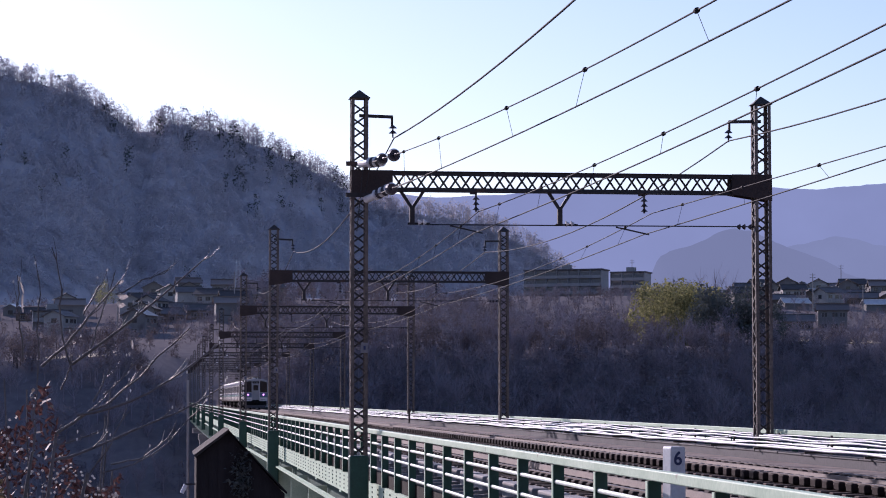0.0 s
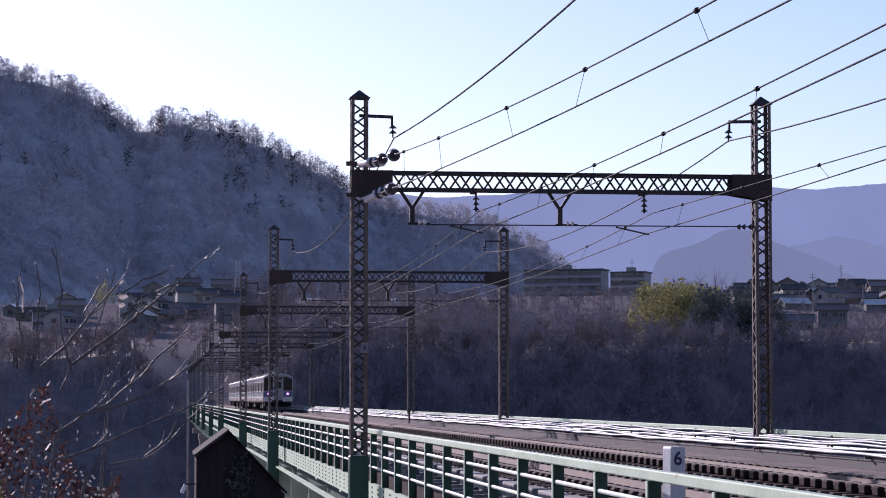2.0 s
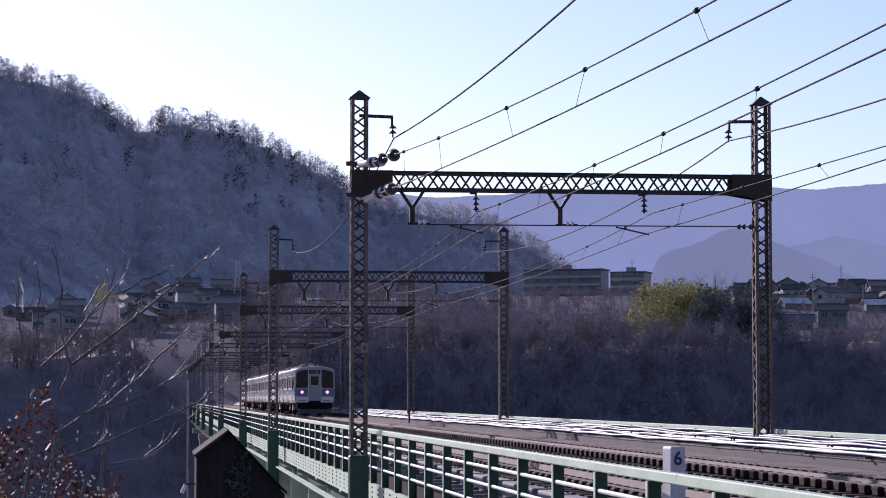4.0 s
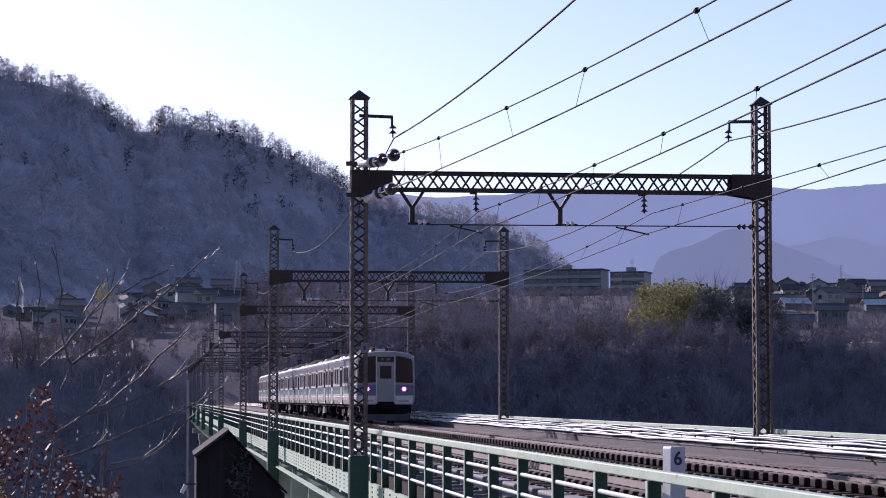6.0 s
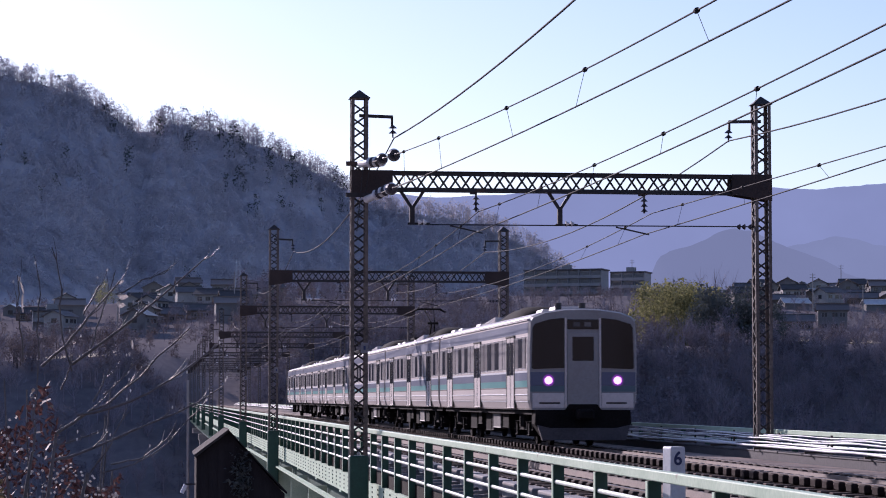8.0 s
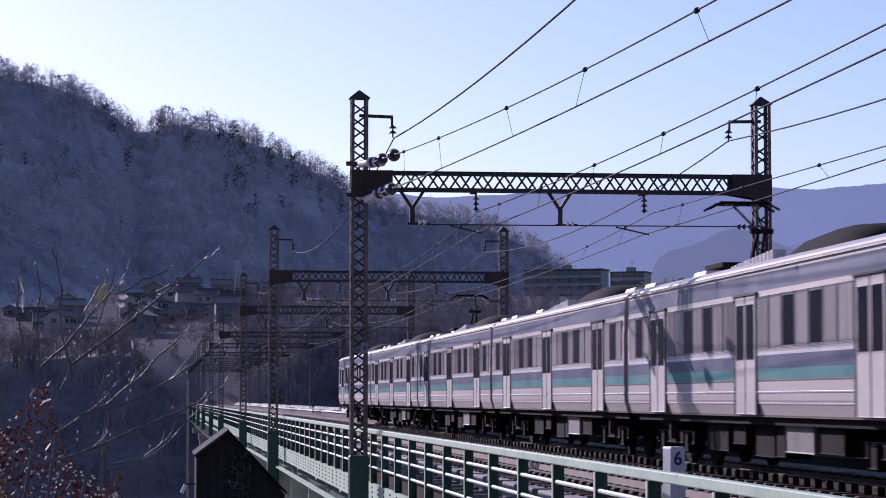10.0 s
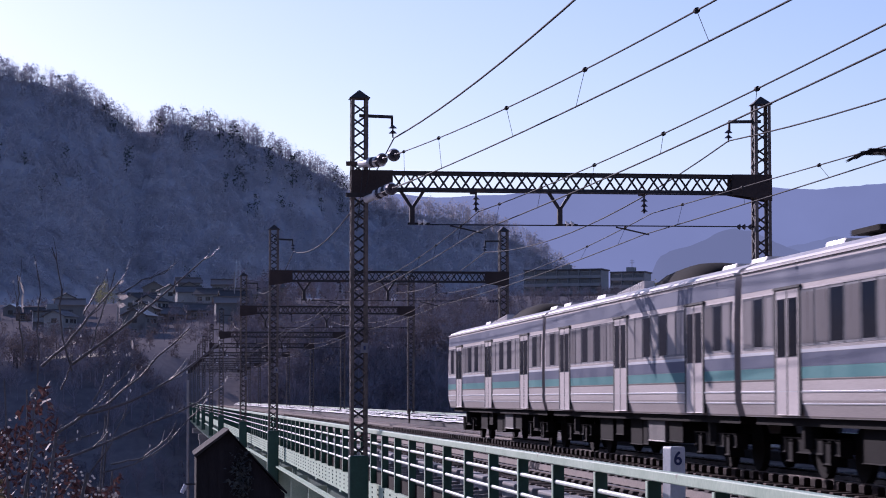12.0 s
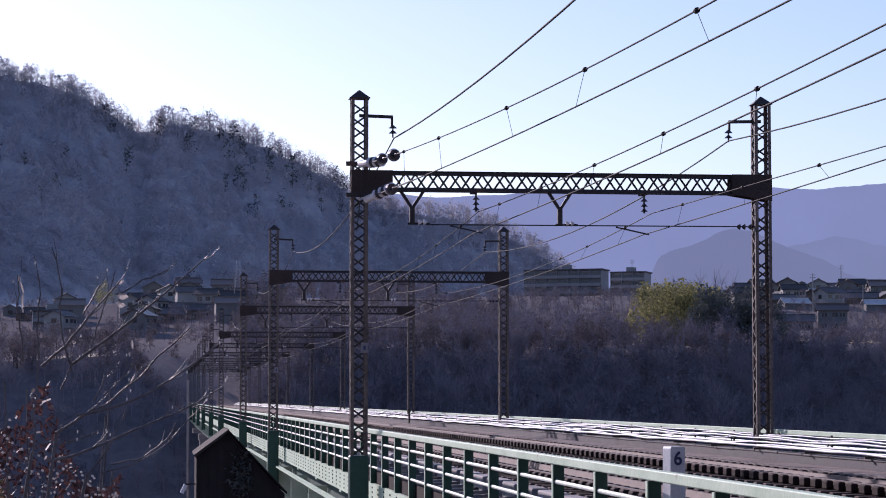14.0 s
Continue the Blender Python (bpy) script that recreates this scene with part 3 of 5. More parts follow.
def wires():
    stops = [-30.0] + GANTRIES + [BRIDGE_END + 30]
    near = GANTRIES[0]
    # feeder: x, sag of a far span, and drift, sag and rise of the span nearest the camera
    for x, z, sag, drift, near_sag, rise in ((MX0 + 0.81, 7.29, 0.86, 0.57, 0.464, -0.21), (MX1 - 0.78, 7.33, 0.66, 0.25, 0.584, -0.18)):
        pts = []
        for a, b in zip(stops, stops[1:]):
            if a == near:
                pts += span(x + drift, z + rise, near_sag, a, b, x2=x, z2=z)
            elif b == near:
                pts += span(x, z, sag * 0.9, a, b, x2=x + drift, z2=z + rise)
            else:
                pts += span(x, z, sag * ((b - a) / 42) ** 2, a, b)
        tagged(wire_curve("feeder_wire", pts, 0.017, WIRE), "dark feeder cable sagging between gantry arms", "cable", "feeder wires")
    for x, cx, cat, con in ((7.20, 7.10, (0.47, 0.246, -0.256), (0.586, 0.132, -0.067)), (11.30, 11.10, (0.13, 0.0, -0.774), (1.30, 0.11, 0.40))):
        th = empty("overhead_line", pose(0, 0, 0), "contact wire hung by droppers from a catenary wire", "overhead wire", "overhead lines")
        mess, cont = [], []
        for i, (a, b) in enumerate(zip(stops, stops[1:])):
            side = 0.12 if i % 2 else -0.12
            if a == near:
                m = span(x + cat[0], 5.60 + cat[2], cat[1], a, b, 40, x2=x, z2=5.60)
                c = span(cx + con[0], 5.10 + con[2], con[1], a, b, 40, x2=cx, z2=5.10)
            elif b == near:
                m = span(x, 5.60, 0.36, a, b, 40, x2=x + cat[0], z2=5.60 + cat[2])
                c = span(cx, 5.10, 0.12, a, b, 40, x2=cx + con[0], z2=5.10 + con[2])
            else:
                m = span(x, 5.60, 0.36, a, b, 40)
                c = span(cx if a < 60 else cx + side, 5.10, 0.12, a, b, 40, x2=cx - side)
            mess += m
            cont += c
            y = a + 2.6
            while y < b - 2 and b < 140:
                k = round((y - a) / (b - a) * 40)
                bm = bmesh.new()
                rod(bm, m[k], c[k], 0.004, seg=4)
                rod(bm, Vector(m[k]) - Vector((0, 0.04, 0)), Vector(m[k]) + Vector((0, 0.04, 0)), 0.034, seg=8)
                part("dropper", bm, WIRE, th)
                y += 5.2
        wire_curve("catenary_wire", mess, 0.011, WIRE, th)
        wire_curve("contact_wire", cont, 0.012, WIRE, th)
    # the line that ends at the near mast
    th = empty("terminating_line", pose(0, 0, 0), "overhead wires anchored to a mast by white insulators", "overhead wire")
    gy = GANTRIES[1]
    m = span(4.62, 6.66, 0.342, gy - 0.3, 10.5, 38, 6.48, 5.484)
    c = span(4.75, 5.92, 0.199, gy - 0.3, 10.5, 38, 7.12, 5.41)
    wire_curve("catenary_wire", m[3:], 0.011, WIRE, th)
    wire_curve("contact_wire", c[4:], 0.012, WIRE, th)
    for k in (5, 9, 15, 20, 25):
        bm = bmesh.new()
        rod(bm, m[k], min(c, key=lambda q: abs(q[0] / q[1] - m[k][0] / m[k][1])), 0.004, seg=4)
        rod(bm, Vector(m[k]) - Vector((0, 0.04, 0)), Vector(m[k]) + Vector((0, 0.04, 0)), 0.034, seg=8)
        part("dropper", bm, WIRE, th)
    for line, ks in ((m, (0, 2, 4)), (c, (0, 2, 4))):
        a, b = Vector(line[0]), Vector(line[5])
        u = (b - a).normalized()
        part("strain_rod", rod(bmesh.new(), a, b, 0.018), MAST, th)
        tilt = Vector((0.20, 0, 0.02 if line is m else 0.10))
        body = part("insulator", rod(bmesh.new(), a + u * 0.15 - tilt, a + u * 0.9 + tilt, 0.085, 0.07, seg=14), PORCELAIN, th, "white porcelain strain insulator", smooth=True)
        for k in range(5):
            f = 0.45 + 0.13 * k
            p0 = (a + u * 0.15 - tilt).lerp(a + u * 0.9 + tilt, f)
            p1 = (a + u * 0.15 - tilt).lerp(a + u * 0.9 + tilt, f + 0.05)
            part("rib", rod(bmesh.new(), p0, p1, 0.125, 0.10, seg=14), INSUL if k % 2 else PORCELAIN, body)
        for d, r in ((u * 2.3, 0.13), (u * 4.1, 0.14)) if line is m else ((u * 2.6, 0.14),):
            bm = bmesh.new()
            rod(bm, a + d, a + d + u * 0.12, r, r * 0.8, seg=18)
            rod(bm, a + d + u * 0.12, a + d + u * 0.45, 0.04, 0.03, seg=8)
            part("disc_insulator", bm, INSUL, th, "dark disc insulator")
    for z in (6.66, 5.94):
        part("anchor_bar", box(bmesh.new(), (MX0 - 0.32, gy - 0.26, z - 0.05), (MX0 + 0.34, gy - 0.20, z + 0.05)), MAST, th)
    part("stay", rod(bmesh.new(), (4.50, gy - 0.32, 6.62), (4.36, gy - 0.25, 5.1), 0.012), MAST, th)
    part("stay", rod(bmesh.new(), (4.66, gy - 0.32, 6.62), (4.54, gy - 0.25, 5.9), 0.012), MAST, th)


wires()


# ---- train ----
LENGTH = 19.55


def side_profile(k=1.0):
    return [(1.40 * k, 0.98), (1.47 * k, 1.25), (1.475 * k, 2.0), (1.475 * k, 2.6), (1.44 * k, 3.36), (1.36 * k, 3.46), (1.05 * k, 3.58), (0.5 * k, 3.66), (0.0, 3.68)]


def ring():
    p = side_profile()
    return p + [(-x, z) for x, z in p[::-1][1:]]


def car(rear=False):
    th = empty("train_car", pose(TRACKS[1], 0, 0), "silver commuter train car with blue and teal bands", "train car", "train cars")
    h = LENGTH / 2
    bm = bmesh.new()
    prism(bm, [(x, z) for x, z in ring() if z < 3.4], -h, h)
    body = part("body", bm, STEEL, th, "stainless steel car body")
    bm = bmesh.new()
    prism(bm, [(1.445, 3.37)] + [(x, z + 0.004) for x, z in ring() if z > 3.4] + [(-1.445, 3.37)], -h, h)
    part("roof", bm, ROOF, th, "pale grey roof")
    for s in (-1, 1):
        def strip(name, z0, z1, mat_, lift, label):
            bm2 = bmesh.new()
            xa, xb = (float(np.interp(z, [0.98, 1.25, 2.0, 2.6, 3.36], [1.40, 1.47, 1.475, 1.475, 1.44])) + lift for z in (z0, z1))
            v = [bm2.verts.new(c) for c in ((s * xa, -h, z0), (s * xa, h, z0), (s * xb, h, z1), (s * xb, -h, z1))]
            v2 = [bm2.verts.new((c.co.x - s * lift * 0.9, c.co.y, c.co.z)) for c in v]
            bm2.faces.new(v)
            for i in range(4):
                bm2.faces.new((v[i], v[(i + 1) % 4], v2[(i + 1) % 4], v2[i]))
            part(name, bm2, mat_, body, label)
        strip("upper_band", 3.02, 3.30, BLUE, 0.004, "blue band under the roof")
        strip("white_line", 1.97, 2.02, WHITE, 0.004, "white line")
        strip("blue_band", 1.76, 1.966, BLUE, 0.004, "blue waist band")
        strip("teal_band", 1.58, 1.756, TEAL, 0.004, "teal waist band")
        for z in (1.20, 1.38):
            bm = bmesh.new()
            rod(bm, (s * (1.452 if z < 1.3 else 1.472), -h, z), (s * (1.452 if z < 1.3 else 1.472), h, z), 0.017, seg=5)
            part("bead", bm, WHITE, body)
        strip("lower_panel", 0.99, 1.572, LOWER, 0.003, "darker grey lower side")
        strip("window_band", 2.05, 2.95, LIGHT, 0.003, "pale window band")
        for yc in (-6.85, 0.0, 6.85):
            bm = bmesh.new()
            box(bm, (s * 1.44, yc - 0.66, 1.02), (s * 1.486, yc + 0.66, 2.96), 0.008)
            door = part("door", bm, LIGHT, th, "double sliding door")
            for sy in (-1, 1):
                bm = bmesh.new()
                box(bm, (s * 1.45, yc + sy * 0.33 - 0.23, 1.92), (s * 1.490, yc + sy * 0.33 + 0.23, 2.82), 0.006)
                part("window", bm, GLASS, door, "dark door glass")
            # Rubber seals; the wide outer ones also stand for shade in the recess.
            for sy, w in ((-0.70, 0.05), (0.0, 0.014), (0.70, 0.05)):
                part("seal", box(bmesh.new(), (s * 1.45, yc + sy - w, 1.02), (s * 1.494, yc + sy + w, 2.97)), RUBBER, door, "dark door edge")
            part("rain_strip", box(bmesh.new(), (s * 1.45, yc - 0.76, 2.972), (s * 1.51, yc + 0.76, 3.01)), RUBBER, door)
        for lo, hi, kinds in ((-6.08, -0.77, "ppdpdpp"), (0.77, 6.08, "ppdpdpp"), (-9.6, -7.62, "pdp"), (7.62, 9.6, "pdp")):
            w = (hi - lo) / len(kinds)
            for i, k in enumerate(kinds):
                y0 = lo + i * w + 0.035
                y1 = lo + (i + 1) * w - 0.035
                dark = k == "d"
                fr = part("window_frame", box(bmesh.new(), (s * 1.45, y0 - 0.02, 2.07), (s * 1.482, y1 + 0.02, 2.92), 0.006), FRAME, th, "grey window frame")
                part("window", box(bmesh.new(), (s * 1.45, y0 + 0.03, 2.11), (s * 1.486, y1 - 0.03, 2.88)), GLASS if dark else BLIND, fr, "dark glass" if dark else "window with a drawn pale blind")
        bm = bmesh.new()
        box(bm, (s * 1.43, -h, 3.36), (s * 1.47, h, 3.40), 0.006)
        part("gutter", bm, ROOF, th, "roof gutter")
    for yc in (-6.9, 6.9):
        bm = bmesh.new()
        for s in (-1, 1):
            box(bm, (s * 0.95, yc - 1.6, 0.42), (s * 1.10, yc + 1.6, 0.66), 0.03)
            for dy in (-1.05, 1.05):
                box(bm, (s * 0.93, yc + dy - 0.2, 0.28), (s * 1.14, yc + dy + 0.2, 0.62), 0.03)
            rod(bm, (s * 1.0, yc, 0.5), (s * 1.0, yc, 0.95), 0.24, seg=10)
        box(bm, (-1.05, yc - 0.3, 0.45), (1.05, yc + 0.3, 0.64), 0.03)
        bg = part("bogie", bm, UNDER, th, "black bogie frame")
        for dy in (-1.05, 1.05):
            for s in (-1, 1):
                bm = bmesh.new()
                rod(bm, (s * 0.48, yc + dy, 0.43), (s * 0.60, yc + dy, 0.43), 0.43, seg=20)
                part("wheel", bm, UNDER, bg, "steel wheel")
    rng = random.Random(5)
    y = -4.6
    while y < 4.4:
        w = rng.uniform(0.6, 1.7)
        for s in (-1, 1):
            bm = bmesh.new()
            box(bm, (s * 0.72, y, rng.uniform(0.28, 0.5)), (s * rng.uniform(1.08, 1.2), y + w, 0.93), 0.02)
            part("equipment_box", bm, BOX if rng.random() < 0.13 else UNDER, th, "underfloor equipment box")
        y += w + rng.uniform(0.12, 0.4)
    bm = bmesh.new()
    box(bm, (-1.3, -h + 0.3, 0.85), (1.3, h - 0.3, 0.985))
    part("underframe", bm, UNDER, th, "black underframe")
    bm = bmesh.new()
    rings = []
    for yy, k, lift in ((-4.0, 0.80, 0.0), (-3.7, 0.93, 0.55), (-3.2, 1.0, 0.88), (-2.4, 1.03, 1.0), (-1.4, 1.03, 1.0), (-0.5, 1.0, 0.90), (0.1, 0.94, 0.60), (0.5, 0.84, 0.05)):
        rings.append([bm.verts.new((0.98 * k * c, yy, 3.50 + (0.10 + 0.42 * lift) * (1 - abs(c) ** 2.6))) for c in (-1, -0.85, -0.6, -0.3, 0, 0.3, 0.6, 0.85, 1)])
    for ra, rb in zip(rings, rings[1:]):
        for i in range(8):
            bm.faces.new((ra[i], ra[i + 1], rb[i + 1], rb[i]))
    bm.faces.new(rings[0])
    bm.faces.new(rings[-1][::-1])
    ac = part("air_conditioner", bm, UNDER, th, "dark rounded roof air conditioner", smooth=True)
    for k in range(12):
        for s in (-1, 1):
            top = 3.80 - 0.012 * k
            part("louvre", box(bmesh.new(), (s * 0.72 - 0.12, 0.62 + k * 0.25, 3.60), (s * 0.72 + 0.12, 0.76 + k * 0.25, top), 0.01), ROOF, ac, "pale roof louvre")
    for yc in (-7.2, -5.0, 8.0):
        bm = bmesh.new()
        prism(bm, [(0.42, 3.62), (0.34, 3.82), (-0.34, 3.82), (-0.42, 3.62)], yc - 0.5, yc + 0.5)
        part("vent", bm, ROOF, th, "roof vent")
    part("end_wall", prism(bmesh.new(), [(x * 0.985, z) for x, z in ring() if z < 3.4], h + 0.003, h + 0.02), RUBBER, th, "dark car end")
    if not rear:
        bm = bmesh.new()
        box(bm, (-1.15, h, 1.0), (1.15, h + 0.44, 3.30), 0.03)
        part("gangway", bm, RUBBER, th, "black gangway bellows")
    return th


def cab(th):
    """The driver's end, towards -y."""
    h = LENGTH / 2
    f = -h
    bm = bmesh.new()
    pts = [(x, z) for x, z in ring()]
    a = [bm.verts.new((x, f, z)) for x, z in pts]
    b = [bm.verts.new((x * 0.97, f - 0.16, 1.0 + (z - 1.0) * 0.985)) for x, z in pts]
    for i in range(len(a)):
        j = (i + 1) % len(a)
        bm.faces.new((a[i], a[j], b[j], b[i]))
    bm.faces.new(b)
    front = part("front", bm, FRONT, th, "plain grey driver's front")
    y = f - 0.16
    for s in (-1, 1):
        bm = bmesh.new()
        prism(bm, [(s * 0.50, 2.09), (s * 1.34, 2.06), (s * 1.38, 2.10), (s * 1.35, 3.16), (s * 1.29, 3.26), (s * 0.9, 3.38), (s * 0.50, 3.42)], y - 0.012, y + 0.02)
        part("windscreen", bm, GLASS, front, "large black windscreen")
        bm = bmesh.new()
        box(bm, (min(s * 0.50, s * 1.42), y - 0.010, 1.62), (max(s * 0.50, s * 1.42), y + 0.02, 1.98), 0.005)
        part("lamp_panel", bm, BLUE, front, "blue lamp panel")
        part("teal_panel", box(bmesh.new(), (min(s * 0.50, s * 1.42), y - 0.010, 1.46), (max(s * 0.50, s * 1.42), y + 0.02, 1.615)), TEAL_SHADED, front, "teal band darkened for the front's shade")
        part("lamp_bezel", rod(bmesh.new(), (s * 0.93, y - 0.022, 1.76), (s * 0.93, y, 1.76), 0.16, seg=16), HALO, front, "purple glowing ring for the headlamp halo")
        part("bumper_panel", box(bmesh.new(), (min(s * 0.50, s * 1.36), y - 0.014, 1.03), (max(s * 0.50, s * 1.36), y + 0.02, 1.42), 0.01), LIGHT, front, "pale lower panel")
        part("slot", box(bmesh.new(), (min(s * 0.62, s * 1.18), y - 0.018, 1.14), (max(s * 0.62, s * 1.18), y - 0.010, 1.18)), UNDER, front)
        part("pillar", box(bmesh.new(), (min(s * 0.44, s * 0.485), y - 0.03, 1.03), (max(s * 0.44, s * 0.485), y + 0.02, 3.42), 0.006), LIGHT, front)
        bm = bmesh.new()
        rod(bm, (s * 0.93, y - 0.04, 1.76), (s * 0.93, y, 1.76), 0.105, seg=16)
        part("headlight", bm, LAMP, front, "round lit headlight")
    bm = bmesh.new()
    box(bm, (-0.42, y - 0.03, 1.02), (0.42, y + 0.02, 3.02), 0.01)
    door = part("front_door", bm, FRONT, front, "gangway door")
    bm = bmesh.new()
    box(bm, (-0.29, y - 0.036, 2.28), (0.29, y - 0.01, 2.92), 0.005)
    part("window", bm, GLASS, door, "dark door glass")
    bm = bmesh.new()
    box(bm, (-0.42, y - 0.02, 3.12), (0.42, y + 0.02, 3.38), 0.008)
    disp = part("display", bm, GLASS, front, "destination display")
    for k in (-0.18, 0.12):
        bm = bmesh.new()
        box(bm, (k - 0.08, y - 0.024, 3.19), (k + 0.10, y - 0.018, 3.31))
        part("marking", bm, BOX, disp, "pale bar marking")
    bm = bmesh.new()
    prism(bm, [(-1.28, 0.98), (-1.30, 0.60), (-1.1, 0.30), (1.1, 0.30), (1.30, 0.60), (1.28, 0.98)], y - 0.02, y + 0.5)
    part("skirt", bm, UNDER, front, "dark skirt")
    bm = bmesh.new()
    prism(bm, [(-1.25, 0.58), (-1.12, 0.18), (1.12, 0.18), (1.25, 0.58), (0.9, 0.50), (-0.9, 0.50)], y - 0.18, y - 0.03)
    part("snowplough", bm, DUCT, front, "dull grey snowplough")
    part("coupler_recess", prism(bmesh.new(), [(-0.50, 0.97), (0.50, 0.97), (0.38, 1.13), (-0.38, 1.13)], y - 0.034, y + 0.02), UNDER, front, "dark coupler recess")
    bm = bmesh.new()
    box(bm, (-0.22, y - 0.55, 0.72), (0.22, y, 1.0), 0.05)
    part("coupler", bm, UNDER, front, "coupler")
    for s in (-0.55, 0.1):
        bm = bmesh.new()
        rod(bm, (s, f + 0.5, 3.62), (s, f + 0.5, 3.84), 0.09, seg=10)
        part("antenna", bm, RUBBER, th, "roof horn cover")


def pantograph(th, yc):
    bm = bmesh.new()
    box(bm, (-0.8, yc - 0.7, 3.72), (0.8, yc + 0.7, 3.80))
    base = part("pantograph", bm, UNDER, th, "raised pantograph")
    for s in (-1, 1):
        bm = bmesh.new()
        bar(bm, (s * 0.10, yc, 3.78), (s * 0.06, yc - 0.50, 4.40), 0.06, 0.06)
        part("lower_arm", bm, UNDER, base)
        bm = bmesh.new()
        bar(bm, (s * 0.06, yc - 0.50, 4.38), (s * 0.20, yc + 0.98, 5.02), 0.035, 0.035)
        part("upper_arm", bm, UNDER, base)
    bm = bmesh.new()
    bar(bm, (-0.22, yc - 0.50, 4.39), (0.22, yc - 0.50, 4.39), 0.09, 0.09)
    part("knee_joint", bm, UNDER, base)
    bm = bmesh.new()
    for dy in (0.78, 1.18):
        box(bm, (-0.48, yc + dy - 0.03, 5.0), (0.48, yc + dy + 0.03, 5.06))
        for s in (-1, 1):
            bar(bm, (s * 0.46, yc + dy, 5.03), (s * 0.70, yc + dy, 4.90), 0.04, 0.04)
    for s in (-1, 1):
        bar(bm, (s * 0.30, yc + 0.76, 5.01), (s * 0.30, yc + 1.20, 5.01), 0.03, 0.03)
    part("collector_head", bm, UNDER, base)


def front_y(t):
    """Where the train's front stands at t seconds: 27.5 m/s, then braking gently to 24."""
    if t < 8.0:
        return 74.2 - 27.5 * (t - 7.5)
    if t < 11.5:
        return 60.45 - 27.5 * (t - 8.0) + 0.5 * (t - 8.0) ** 2
    return -29.7 - 24.6 * (t - 11.5)


CARS = []
for k in range(6):
    c = car(rear=(k == 5))
    if k == 0:
        cab(c)
    if k in (1, 3):
        pantograph(c, 5.0)
    CARS.append(c)


# ---- woods ----
def stuff(name, verts, tris, material, label, category=""):
    me = bpy.data.meshes.new(name)
    me.vertices.add(len(verts))
    me.vertices.foreach_set("co", np.asarray(verts, np.float32).ravel())
    me.loops.add(len(tris) * 3)
    me.loops.foreach_set("vertex_index", np.asarray(tris, np.int32).ravel())
    me.polygons.add(len(tris))
    me.polygons.foreach_set("loop_start", np.arange(0, len(tris) * 3, 3, dtype=np.int32))
    me.update(calc_edges=True)
    me.materials.append(material)
    return tagged(new(name, me), label, category, kind="stuff")


def blades(rng, starts, ends, widths):
    """Thin tapering blades, one triangle each."""
    d = ends - starts
    side = np.cross(d, rng.normal(size=d.shape))
    side /= np.linalg.norm(side, axis=1)[:, None] + 1e-9
    side *= widths[:, None] / 2
    v = np.stack([starts - side, starts + side, ends], 1).reshape(-1, 3)
    return v, np.arange(len(v)).reshape(-1, 3)


def bare_tree(seed, limbs, twigs, width):
    """A leafless tree one metre high: trunk, limbs and a fan of twigs."""
    rng = np.random.default_rng(seed)
    a, b, w = [np.array([[0, 0, -0.1]]), np.array([[0.01, 0, -0.1]])], [np.array([[0.02, 0.0, 0.62]]), np.array([[-0.02, 0.01, 0.58]])], [np.array([0.045]), np.array([0.04])]
    t = rng.uniform(0.22, 0.55, limbs)
    az = rng.uniform(0, 6.283, limbs)
    reach = rng.uniform(0.16, 0.34, limbs)
    base = np.stack([0 * t, 0 * t, t], 1)
    tip = np.stack([np.cos(az) * reach, np.sin(az) * reach, t + rng.uniform(0.18, 0.42, limbs)], 1)
    a.append(base), b.append(tip), w.append(np.full(limbs, width * 1.6))
    k = rng.integers(0, limbs, twigs)
    f = rng.uniform(0.25, 1.0, twigs)[:, None]
    st = base[k] + (tip[k] - base[k]) * f
    out = (tip[k] - base[k]) * 0.25 + rng.normal(size=(twigs, 3)) * 0.07 + np.array([0, 0, 0.09])
    a.append(st), b.append(st + out), w.append(np.full(twigs, width))
    return blades(rng, np.concatenate(a), np.concatenate(b), np.concatenate(w))


def leafy_tree(seed, clumps, leaves, size, tall=False):
    """A crown one metre high of clumps of small leaves, on a stem."""
    rng = np.random.default_rng(seed)
    vs = []
    for _ in range(clumps):
        z = rng.uniform(0.18, 0.95)
        spread = (0.26 * (1.05 - z) if tall else 0.30 * math.sin(math.pi * min(z + 0.12, 1.0)))
        az, r = rng.uniform(0, 6.283), spread * math.sqrt(rng.uniform(0.1, 1))
        c = np.array([math.cos(az) * r, math.sin(az) * r, z])
        p = c + rng.normal(size=(leaves, 3)) * np.array([0.07, 0.07, 0.05])
        q = p[:, None, :] + rng.normal(size=(leaves, 3, 3)) * size
        vs.append(q.reshape(-1, 3))
    v, t = blades(rng, np.array([[0, 0, -0.1], [0.02, 0, -0.1]]), np.array([[0.0, 0, 0.8], [0.03, 0.02, 0.5]]), np.array([0.05, 0.05]))
    vs.append(v)
    v = np.concatenate(vs)
    return v, np.arange(len(v)).reshape(-1, 3)


def scatter(kinds, places, rng):
    """Joins trees of some kinds at places (x, y, z, height)."""
    vs, n = [], 0
    ts = []
    for x, y, z, h in places:
        v, t = kinds[rng.randrange(len(kinds))]
        a, wide = rng.uniform(0, 6.283), h * rng.uniform(0.8, 1.25)
        c, s_ = math.cos(a) * wide, math.sin(a) * wide
        q = np.stack([v[:, 0] * c - v[:, 1] * s_ + x, v[:, 0] * s_ + v[:, 1] * c + y, v[:, 2] * h + z], 1)
        vs.append(q)
        ts.append(t + n)
        n += len(v)
    return np.concatenate(vs), np.concatenate(ts)


